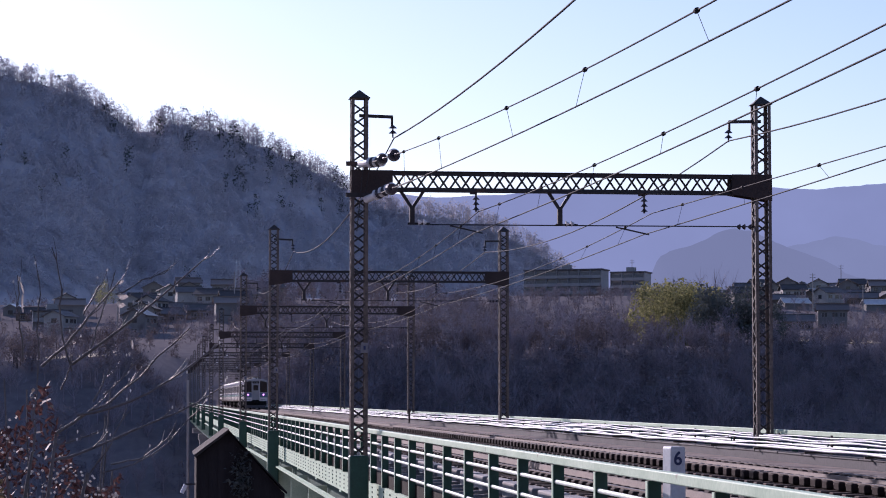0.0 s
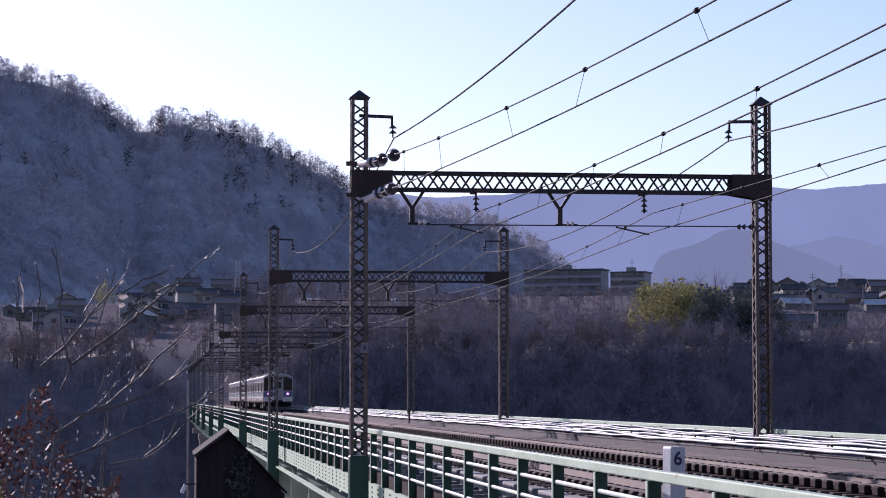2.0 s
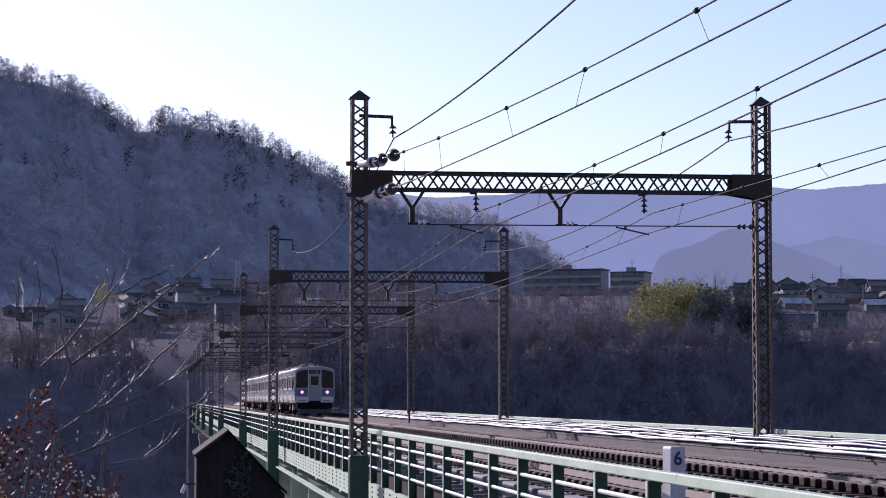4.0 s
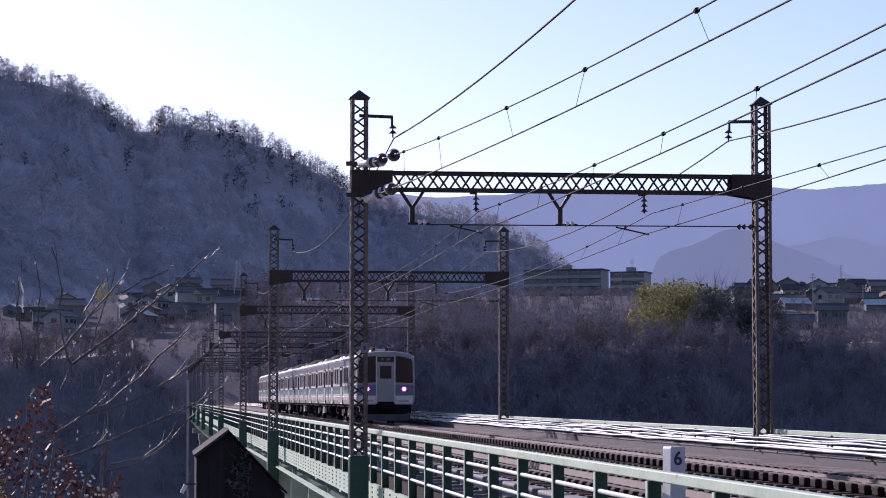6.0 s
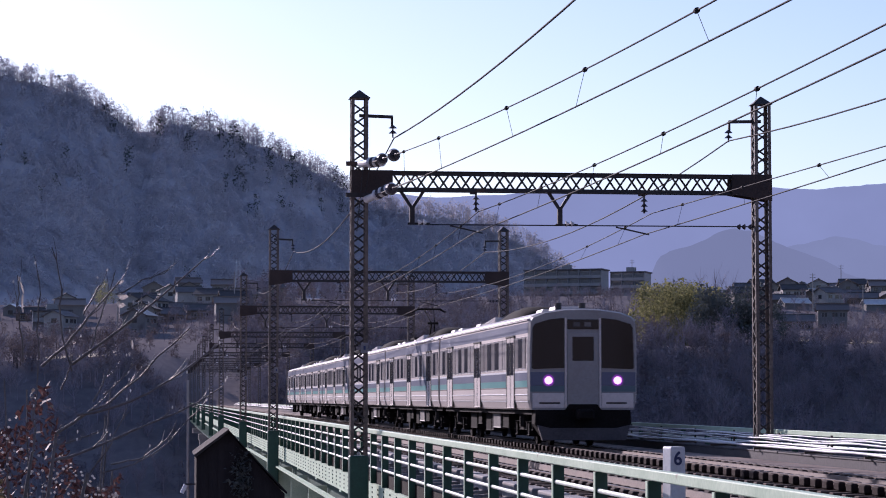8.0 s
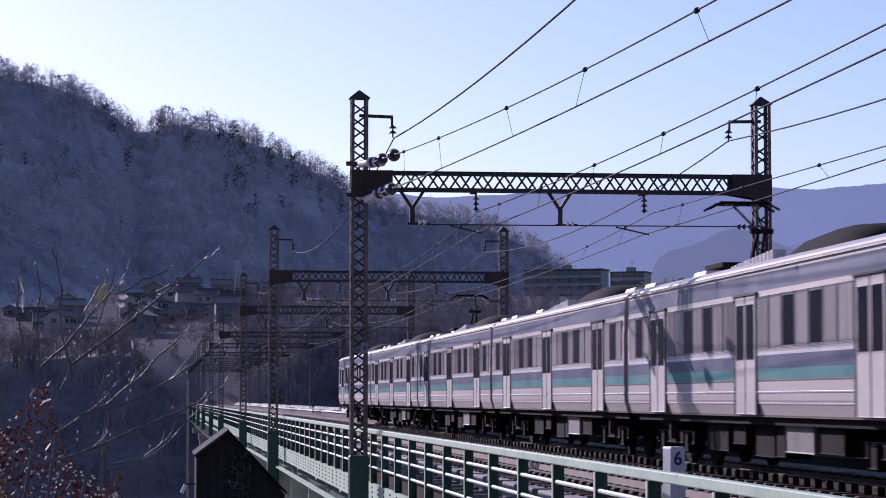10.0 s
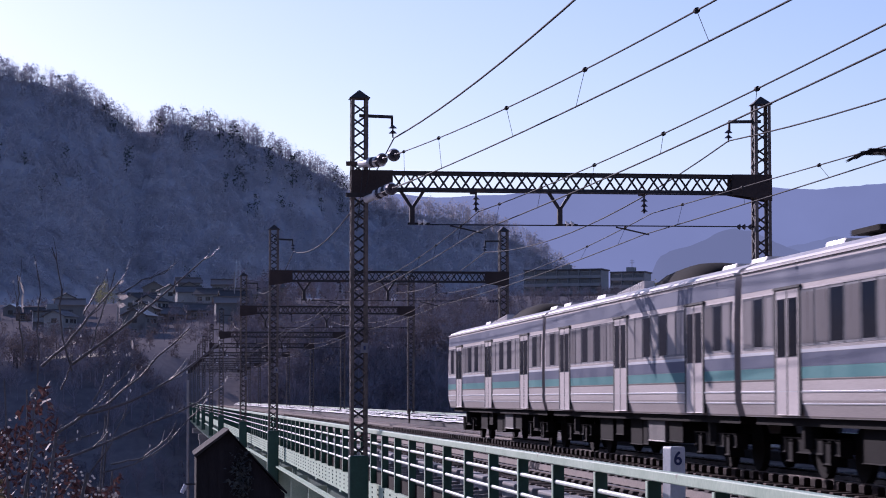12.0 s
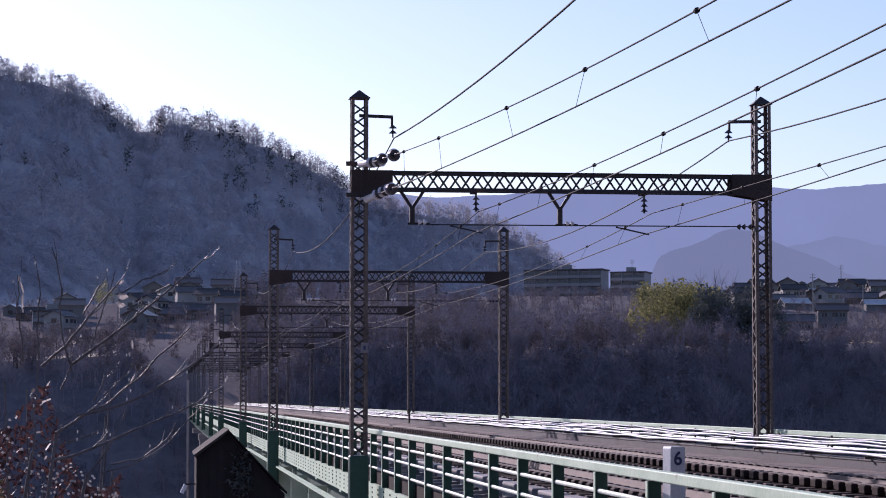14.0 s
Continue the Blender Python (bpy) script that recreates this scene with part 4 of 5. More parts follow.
def woods():
    rng = random.Random(11)
    crowns = [leafy_tree(70 + k, 16, 7, 0.03) for k in range(5)]
    lace = [leafy_tree(k, 34, 9, 0.012) for k in range(5)]
    soft = [leafy_tree(80 + k, 14, 12, 0.03) for k in range(4)]
    dark = [leafy_tree(20 + k, 12, 7, 0.035, True) for k in range(3)]
    wide = [leafy_tree(30 + k, 20, 18, 0.021) for k in range(4)]
    thin = [bare_tree(40 + k, 14, 190, 0.006) for k in range(4)]
    # the hill behind the village: bare woods with dark conifers
    spots, firs = [], []
    while len(spots) < 4300:
        y = rng.uniform(800, 1425)
        x = rng.uniform(-0.10, 0.20) * y
        z = height(x, y)
        if z > 50:
            spots.append((x, y, z, rng.uniform(7, 13)))
    crest = []
    for _ in range(800):
        y = rng.uniform(1392, 1428)
        x = rng.uniform(-0.10, 0.19) * y
        crest.append((x, y, height(x, y), rng.uniform(8, 14)))
    while len(firs) < 36:
        y = rng.uniform(850, 1420)
        x = rng.uniform(-0.09, 0.19) * y
        patch = noise.noise((x * 0.012, y * 0.012, 9.0))
        if height(x, y) > 50 and patch > 0.15:
            firs.append((x, y, height(x, y), rng.uniform(10, 16)))
    for k in range(24):
        x = rng.choice((rng.uniform(-10, 40), rng.uniform(-90, 40), rng.uniform(40, 130)))
        y = rng.uniform(1380, 1415)
        firs.append((x, y, height(x, y), rng.uniform(11, 18)))
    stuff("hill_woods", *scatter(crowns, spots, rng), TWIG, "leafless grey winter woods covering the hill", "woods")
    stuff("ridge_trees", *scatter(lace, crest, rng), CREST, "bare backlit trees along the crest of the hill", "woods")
    stuff("hill_conifers", *scatter(dark, firs, rng), CONIFER, "dark conifers scattered among bare woods", "woods")
    # the closed canopy of the hill: rounded crowns that touch
    nrng = np.random.default_rng(12)
    step, x0, y0 = 2.2, -160.0, 905.0
    nx, ny = int(460 / step), int(515 / step)
    gx, gy = x0 + step * np.arange(nx), y0 + step * np.arange(ny)
    ground_z = np.array([[height(x, y) for x in gx[::3]] for y in gy[::3]])
    rows = np.array([np.interp(gx, gx[::3], r) for r in ground_z])
    base = np.array([np.interp(gy, gy[::3], rows[:, i]) for i in range(nx)]).T
    crown = np.zeros((ny, nx))
    for px, py, pr, ph in zip(nrng.uniform(0, nx, 9500), nrng.uniform(0, ny, 9500), nrng.uniform(2.8, 5.5, 9500), nrng.uniform(2.0, 4.5, 9500)):
        w = int(pr / step) + 2
        i0, i1, j0, j1 = max(int(px) - w, 0), min(int(px) + w, nx), max(int(py) - w, 0), min(int(py) + w, ny)
        if i1 > i0 and j1 > j0:
            d2 = ((np.arange(i0, i1)[None, :] - px) ** 2 + (np.arange(j0, j1)[:, None] - py) ** 2) * step * step / (pr * pr)
            crown[j0:j1, i0:i1] = np.maximum(crown[j0:j1, i0:i1], ph * np.sqrt(np.clip(1 - d2, 0, 1)))
    crown += nrng.normal(size=crown.shape) * 0.6
    top = base + crown * (base > 47) - 6.0 * (base <= 47)
    v = np.stack([np.broadcast_to(gx[None, :], top.shape), np.broadcast_to(gy[:, None], top.shape), top], 2).reshape(-1, 3)
    q = (np.arange(ny - 1)[:, None] * nx + np.arange(nx - 1)[None, :]).ravel()
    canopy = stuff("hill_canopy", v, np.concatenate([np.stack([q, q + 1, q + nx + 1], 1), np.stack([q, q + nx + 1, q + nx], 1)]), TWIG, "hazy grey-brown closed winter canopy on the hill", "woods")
    canopy.data.shade_smooth()
    # the far river bank and the slope of the village
    near, ever, brush = [], [], []

    def plant(count, y0, y1, lo, hi, h0, h1, share):
        for _ in range(count):
            y = rng.uniform(y0, y1)
            x = rng.uniform(lo, hi) * y
            if abs(x - 9.5) < 6.8 and y < 500 or 0.205 < x / y < 0.24 and 440 < y < 490:
                continue
            kind = near if rng.random() < share else ever
            if y > 428 and rng.random() < 0.75 and share > 0.2:
                kind = brush
            kind.append((x, y, height(x, y), rng.uniform(h0, h1) * (0.72 if kind is brush else 1.0)))

    plant(170, 386, 430, -0.085, 0.028, 4.0, 7.0, 0.7)
    plant(720, 386, 430, 0.028, 0.25, 5.5, 9.5, 0.55)
    plant(130, 440, 500, 0.024, 0.075, 5.0, 9.0, 0.15)
    plant(420, 428, 452, -0.085, 0.25, 5.0, 9.0, 0.6)
    plant(420, 384, 432, 0.25, 0.335, 4.5, 7.5, 0.7)
    plant(60, 440, 560, 0.25, 0.335, 3.0, 6.0, 0.6)
    plant(190, 440, 600, 0.145, 0.21, 4.0, 7.0, 0.7)
    plant(520, 560, 790, 0.14, 0.222, 2.5, 5.2, 0.7)
    plant(330, 452, 840, 0.03, 0.12, 6.0, 11.0, 0.7)
    plant(180, 452, 690, 0.12, 0.15, 5.0, 9.0, 0.7)
    plant(330, 450, 760, -0.085, 0.06, 3.0, 6.5, 0.6)
    plant(260, 560, 900, 0.25, 0.335, 2.4, 4.6, 0.5)
    plant(300, 452, 640, 0.25, 0.335, 2.0, 4.2, 0.7)
    plant(60, 500, 640, -0.02, 0.055, 4.0, 7.0, 0.7)
    plant(70, 560, 860, 0.24, 0.335, 4.0, 7.0, 0.6)
    stuff("bank_woods", *scatter(thin, near, rng), BARK, "bare winter trees on the dark river bank", "woods")
    stuff("bank_evergreens", *scatter(wide, ever, rng), EVERGREEN, "dark evergreen trees on the river bank", "woods")
    stuff("brown_brush", *scatter(soft + thin[:2], brush, rng), BRUSH, "purple-brown leafless brush above the river bank", "brush")
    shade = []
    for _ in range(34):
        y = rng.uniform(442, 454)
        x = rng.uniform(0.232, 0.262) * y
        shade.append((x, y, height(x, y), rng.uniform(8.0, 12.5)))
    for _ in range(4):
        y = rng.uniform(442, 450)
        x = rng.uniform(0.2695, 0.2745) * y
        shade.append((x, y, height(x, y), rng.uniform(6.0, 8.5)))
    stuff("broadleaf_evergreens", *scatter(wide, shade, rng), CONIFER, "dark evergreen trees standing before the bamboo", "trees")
    grove = []
    for _ in range(75):
        y = rng.uniform(462, 496)
        x = rng.uniform(0.209, 0.246) * y
        grove.append((x, y, height(x, y), rng.uniform(9.0, 14.5) - 60 * abs(x / y - 0.228)))
    for _ in range(10):
        y = rng.uniform(470, 480)
        grove.append((rng.uniform(0.244, 0.256) * y, y, height(0.25 * y, y), rng.uniform(6.5, 8.5)))
    for _ in range(7):
        y = rng.uniform(800, 830)
        x = rng.uniform(-0.0305, -0.0205) * y
        grove.append((x, y, height(x, y), rng.uniform(6.0, 9.0)))
    stuff("bamboo_grove", *scatter([leafy_tree(60 + k, 22, 22, 0.018) for k in range(3)], grove, rng), BAMBOO, "sunlit yellow-green bamboo grove above the river bank", "bamboo")


woods()


def lone_tree(x, y, h, seed, label):
    v, t = bare_tree(seed, 16, 260, 0.006)
    me = bpy.data.meshes.new("bare_tree")
    me.from_pydata([tuple(p) for p in v * h], [], [tuple(f) for f in t.tolist()])
    me.materials.append(BARK)
    ob = tagged(new("bare_tree", me), label, "tree")
    ob.matrix_basis = pose(x, y, height(x, y))


lone_tree(0.243 * 540, 540, 16.5, 3, "tall bare tree with a rounded crown above bamboo")
lone_tree(0.228 * 560, 560, 13.0, 4, "bare tree standing behind the bamboo grove")

# ---- village ----
WALLS = [surf("house wall " + n, a, b, 0.85, scale=0.4, fine=4) for n, a, b in (
    ("cream", (0.14, 0.13, 0.115), (0.24, 0.22, 0.20)), ("grey", (0.12, 0.115, 0.115), (0.20, 0.195, 0.195)), ("brown", (0.09, 0.068, 0.052), (0.16, 0.125, 0.10)), ("white", (0.26, 0.25, 0.24), (0.38, 0.37, 0.35)))]
TILE = surf("roof tile", (0.06, 0.057, 0.06), (0.14, 0.132, 0.136), 0.75, scale=0.5, fine=5, stretch=(1, 1, 6), vary=0.5, gloss=0.3)
METAL_ROOF = surf("bright sheet metal roof", (0.42, 0.42, 0.43), (0.62, 0.62, 0.63), 0.35, 0.4, scale=0.5, fine=5)
TILE_B = surf("brown roof tile", (0.07, 0.05, 0.042), (0.16, 0.12, 0.10), 0.4, scale=0.5, fine=5, vary=0.4)
PANE = surf("window pane", (0.02, 0.022, 0.025), (0.05, 0.05, 0.06), 0.1, scale=1, fine=4, bump=0)
FLATS = surf("apartment concrete", (0.20, 0.197, 0.20), (0.30, 0.295, 0.30), 0.85, scale=0.15, fine=2)


def gable(name, x0, x1, y0, y1, z0, rise, over, material, parent, thick=0.22):
    """A tiled gable roof with thickness, ridge along x."""
    bm = bmesh.new()
    ym = (y0 + y1) / 2
    sl = rise / (ym - y0)
    lo = z0 - over * sl
    pts = [(y0 - over, lo), (ym, z0 + rise), (y1 + over, lo), (y1 + over, lo + thick), (ym, z0 + rise + thick), (y0 - over, lo + thick)]
    a = [bm.verts.new((x0 - over, y, z)) for y, z in pts]
    b = [bm.verts.new((x1 + over, y, z)) for y, z in pts]
    bm.faces.new(a)
    bm.faces.new(b[::-1])
    for i in range(6):
        j = (i + 1) % 6
        bm.faces.new((a[i], b[i], b[j], a[j]))
    roof = part(name, bm, material, parent, "tiled gable roof")
    bm = bmesh.new()
    box(bm, (x0 - over, ym - 0.15, z0 + rise + thick - 0.05), (x1 + over, ym + 0.15, z0 + rise + thick + 0.2), 0.04)
    part("ridge", bm, material, roof)
    return roof


def house(w, d, storeys, wall, tile, label, extra):
    th = empty("house", pose(0, 0, 0), label, "house", "village houses")
    h = 2.8 * storeys
    bm = bmesh.new()
    box(bm, (-w / 2, -d / 2, -2.0), (w / 2, d / 2, h))
    for s in (-1, 1):
        v = [bm.verts.new(p) for p in ((s * w / 2, -d / 2, h), (s * w / 2, d / 2, h), (s * w / 2, 0, h + d * 0.24), (s * (w / 2 - 0.15), -d / 2, h), (s * (w / 2 - 0.15), d / 2, h), (s * (w / 2 - 0.15), 0, h + d * 0.24))]
        for f in ((0, 1, 2), (3, 5, 4), (0, 2, 5, 3), (1, 4, 5, 2)):
            bm.faces.new([v[i] for i in f])
    part("wall", bm, wall, th)
    gable("roof", -w / 2, w / 2, -d / 2, d / 2, h, d * 0.24, 0.6, tile, th)
    for k in range(storeys):
        for x in (-w * 0.28, w * 0.08, w * 0.34):
            bm = bmesh.new()
            box(bm, (x - 0.75, -d / 2 - 0.05, 2.8 * k + 0.9), (x + 0.75, -d / 2 + 0.05, 2.8 * k + 2.1))
            win = part("window", bm, FRAME, th, "grey window frame")
            for s in (-0.36, 0.36):
                bm = bmesh.new()
                box(bm, (x + s - 0.31, -d / 2 - 0.065, 2.8 * k + 0.98), (x + s + 0.31, -d / 2 - 0.045, 2.8 * k + 2.02))
                part("pane", bm, PANE, win)
        bm = bmesh.new()
        box(bm, (-w / 2 - 0.05, -0.7, 2.8 * k + 0.9), (-w / 2 + 0.05, 0.7, 2.8 * k + 2.1))
        part("window", bm, PANE, th)
    if extra:
        bm = bmesh.new()
        box(bm, (-w / 2 - 0.2, -d / 2 - 1.3, 2.5), (w * 0.2, -d / 2 - 0.05, 2.68), 0.03)
        part("balcony", bm, wall, th)
        bm = bmesh.new()
        for k in range(9):
            x = -w / 2 - 0.15 + k * (w * 0.7 + 0.1) / 8
            box(bm, (x, -d / 2 - 1.28, 2.68), (x + 0.06, -d / 2 - 1.22, 3.6))
        box(bm, (-w / 2 - 0.2, -d / 2 - 1.3, 3.6), (w * 0.2, -d / 2 - 1.2, 3.68))
        part("balustrade", bm, FRAME, th)
    return th


def village():
    rng = random.Random(21)
    kinds = [house(8.0, 6.4, 2, WALLS[0], TILE, "two-storey cream house with a dark tiled roof", True),
             house(7.4, 6.0, 2, WALLS[1], TILE_B, "two-storey grey house with a brown tiled roof", False),
             house(9.0, 6.0, 1, WALLS[2], TILE, "low brown house with a dark tiled roof", False),
             house(7.0, 5.8, 2, WALLS[3], TILE, "two-storey white house with a dark tiled roof", True),
             house(7.5, 4.5, 1, WALLS[1], METAL_ROOF, "low grey shed with a bright metal roof", False)]
    first, taken = list(kinds), []
    # three quarters of the village: (lateral share, distance) ranges and number of houses
    for lo, hi, ya, yb, count in ((-0.012, 0.045, 560, 760, 30), (-0.065, -0.01, 600, 745, 6), (0.254, 0.335, 660, 900, 85), (0.275, 0.30, 560, 600, 2)):
        tries = 0
        done = 0
        while done < count and tries < 2500:
            tries += 1
            y = rng.uniform(ya, yb)
            x = rng.uniform(lo, hi) * y
            if any((x - a) ** 2 + (y - b) ** 2 < 105 for a, b in taken) or abs(x - 9.5) < 14 and y < 610:
                continue
            taken.append((x, y))
            m = pose(x, y, height(x, y) - 0.9, 0, 0, rng.choice((0, 90, 180, 20, -15, 70)) + rng.uniform(-8, 8))
            k = rng.choice((0, 1, 2, 2, 3, 4, 2))
            if first[k] is not None:
                first[k].matrix_basis = m
                first[k] = None
            else:
                copy_thing(kinds[k], m)
            done += 1


village()


def apartments(x, y, w, turn, label, storeys=5):
    th = empty("apartment_building", pose(x, y, height(x, y) - 1.5, 0, 0, turn), label, "apartment building", "apartment blocks")
    h, d = storeys * 2.75, 9.0
    part("wall", box(bmesh.new(), (-w / 2, -d / 2, -6), (w / 2, d / 2, h)), FLATS, th)
    part("roof", box(bmesh.new(), (-w / 2 - 0.4, -d / 2 - 0.8, h), (w / 2 + 0.4, d / 2 + 0.4, h + 0.5), 0.05), DUCT, th, "flat roof slab")
    n = int(w / 4.0)
    for k in range(storeys):
        slab = bmesh.new()
        box(slab, (-w / 2, -d / 2 - 1.2, k * 2.75 - 0.1), (w / 2, -d / 2, k * 2.75 + 0.1))
        box(slab, (-w / 2, -d / 2 - 1.2, k * 2.75 + 0.1), (w / 2, -d / 2 - 1.1, k * 2.75 + 1.0))
        part("balcony", slab, FLATS, th)
        for i in range(n):
            cx = -w / 2 + (i + 0.5) * w / n
            bm = bmesh.new()
            box(bm, (cx - 1.5, -d / 2 - 0.04, k * 2.75 + 0.1), (cx + 1.5, -d / 2 + 0.04, k * 2.75 + 2.1))
            part("window", bm, FAR_PANE, th, "grey window")
    for i in range(n + 1):
        cx = -w / 2 + i * w / n
        part("party_wall", box(bmesh.new(), (cx - 0.1, -d / 2 - 1.25, -0.1), (cx + 0.1, -d / 2, h)), FLATS, th)
    bm = bmesh.new()
    box(bm, (-1.5, -1.5, h + 0.5), (1.5, 1.5, h + 2.2), 0.05)
    part("tank_house", bm, FLATS, th)


apartments(140.6, 800, 28.0, -26, "long grey four-storey apartment block with balconies", 4)
apartments(167.4, 818, 12.5, -26, "small grey apartment block under a flat roof", 4)
apartments(-0.048 * 620, 620, 10.0, 4, "pale two-storey hall among village trees", 2)

STRAW = surf("dry grass", (0.16, 0.13, 0.08), (0.36, 0.30, 0.18), 0.95, scale=0.08, fine=1.5, bump=0.5)


def field(xa, xb, ya, yb, label):
    xs, ys = np.linspace(xa, xb, 14), np.linspace(ya, yb, 8)
    verts = [(x, y, height(x, y) + 0.25) for y in ys for x in xs]
    faces = [(j * 14 + i, j * 14 + i + 1, (j + 1) * 14 + i + 1, (j + 1) * 14 + i) for j in range(7) for i in range(13)]
    me = bpy.data.meshes.new("field")
    me.from_pydata(verts, [], faces)
    me.materials.append(STRAW)
    tagged(new("field", me), label, "field", kind="structure")


field(-26, -6, 462, 492, "dry yellow grass field above the river bank")
field(116, 152, 446, 476, "dry brown terraced field below houses")
field(126, 160, 500, 530, "dry brown terraced field below houses")


def utility_pole(x, y, h, label):
    th = empty("utility_pole", pose(x, y, height(x, y)), label, "utility pole", "utility poles")
    part("pole", rod(bmesh.new(), (0, 0, -0.5), (0, 0, h), 0.20, 0.12, seg=8), CONCRETE, th)
    for z in (h - 0.5, h - 1.3):
        part("crossarm", box(bmesh.new(), (-0.9, -0.05, z), (0.9, 0.05, z + 0.1)), DUCT, th)


for x, y, h in ((0.2665 * 700, 700, 12), (0.287 * 650, 650, 11), (0.30 * 780, 780, 12), (0.205 * 880, 880, 15), (0.03 * 640, 640, 12), (-0.02 * 600, 600, 11), (0.31 * 600, 600, 10)):
    utility_pole(x, y, h, "slim concrete utility pole with crossarms")


def lattice_tower(x, y, h):
    th = empty("steel_tower", pose(x, y, height(x, y)), "pale slender steel lattice tower in the village", "tower")
    for sx in (-1, 1):
        for sy in (-1, 1):
            part("leg", bar(bmesh.new(), (sx * 0.9, sy * 0.9, -1), (sx * 0.5, sy * 0.5, h), 0.16, 0.16), PLATE, th)
    bm = bmesh.new()
    z = 0.5
    while z < h - 1.2:
        for a, b in (((-1, -1), (1, -1)), ((-1, 1), (1, 1)), ((-1, -1), (-1, 1)), ((1, -1), (1, 1))):
            bar(bm, (a[0] * 0.7, a[1] * 0.7, z), (b[0] * 0.65, b[1] * 0.65, z + 1.1), 0.09, 0.09)
        z += 1.1
    part("bracing", bm, PLATE, th)


lattice_tower(0.0315 * 720, 720, 13.0)

# ---- foreground ----
LIMB = surf("pale twig bark", (0.05, 0.043, 0.042), (0.19, 0.168, 0.165), 0.5, scale=6, fine=60, gloss=0.5)
# Pale stuff for the tree's buds and for glints painted as beads.
BUD_GLINT = surf("pale bud glint", (0.60, 0.56, 0.54), (0.82, 0.79, 0.76), 0.5, scale=20, fine=80, thin=0.55)
RED = surf("red brown leaves", (0.05, 0.026, 0.026), (0.125, 0.060, 0.056), 0.6, scale=4, fine=40, bump=0, island=0.7, thin=0.3, gloss=0.2)
OCHRE = surf("ochre leaves", (0.09, 0.065, 0.035), (0.24, 0.18, 0.09), 0.5, scale=4, fine=40, bump=0, island=0.7, thin=0.4)


def limb_points(rng, a, b, bow):
    a, b = Vector(a), Vector(b)
    side = Vector((rng.uniform(-1, 1), rng.uniform(-0.6, 0.6), rng.uniform(-1, 1)))
    out = []
    for k in range(9):
        f = k / 8
        p = a.lerp(b, f) + Vector((0, 0, -bow * math.sin(math.pi * f) * (b - a).length)) + side * (0.02 * math.sin(f * 9 + a.x * 30) + 0.022 * rng.uniform(-1, 1) * (0 < k < 8)) * (b - a).length
        out.append(p)
    return out


def tube(name, pts, r0, r1, material, parent, twist=0.0):
    cu = bpy.data.curves.new(name, "CURVE")
    cu.dimensions, cu.bevel_depth, cu.bevel_resolution = "3D", 1.0, 1
    sp = cu.splines.new("POLY")
    sp.points.add(len(pts) - 1)
    for i, (q, p) in enumerate(zip(sp.points, pts)):
        f = i / (len(pts) - 1)
        q.co, q.radius = (*p, 1), r0 + (r1 - r0) * f
    cu.materials.append(material)
    ob = new(name, cu)
    ob.parent = parent
    return ob


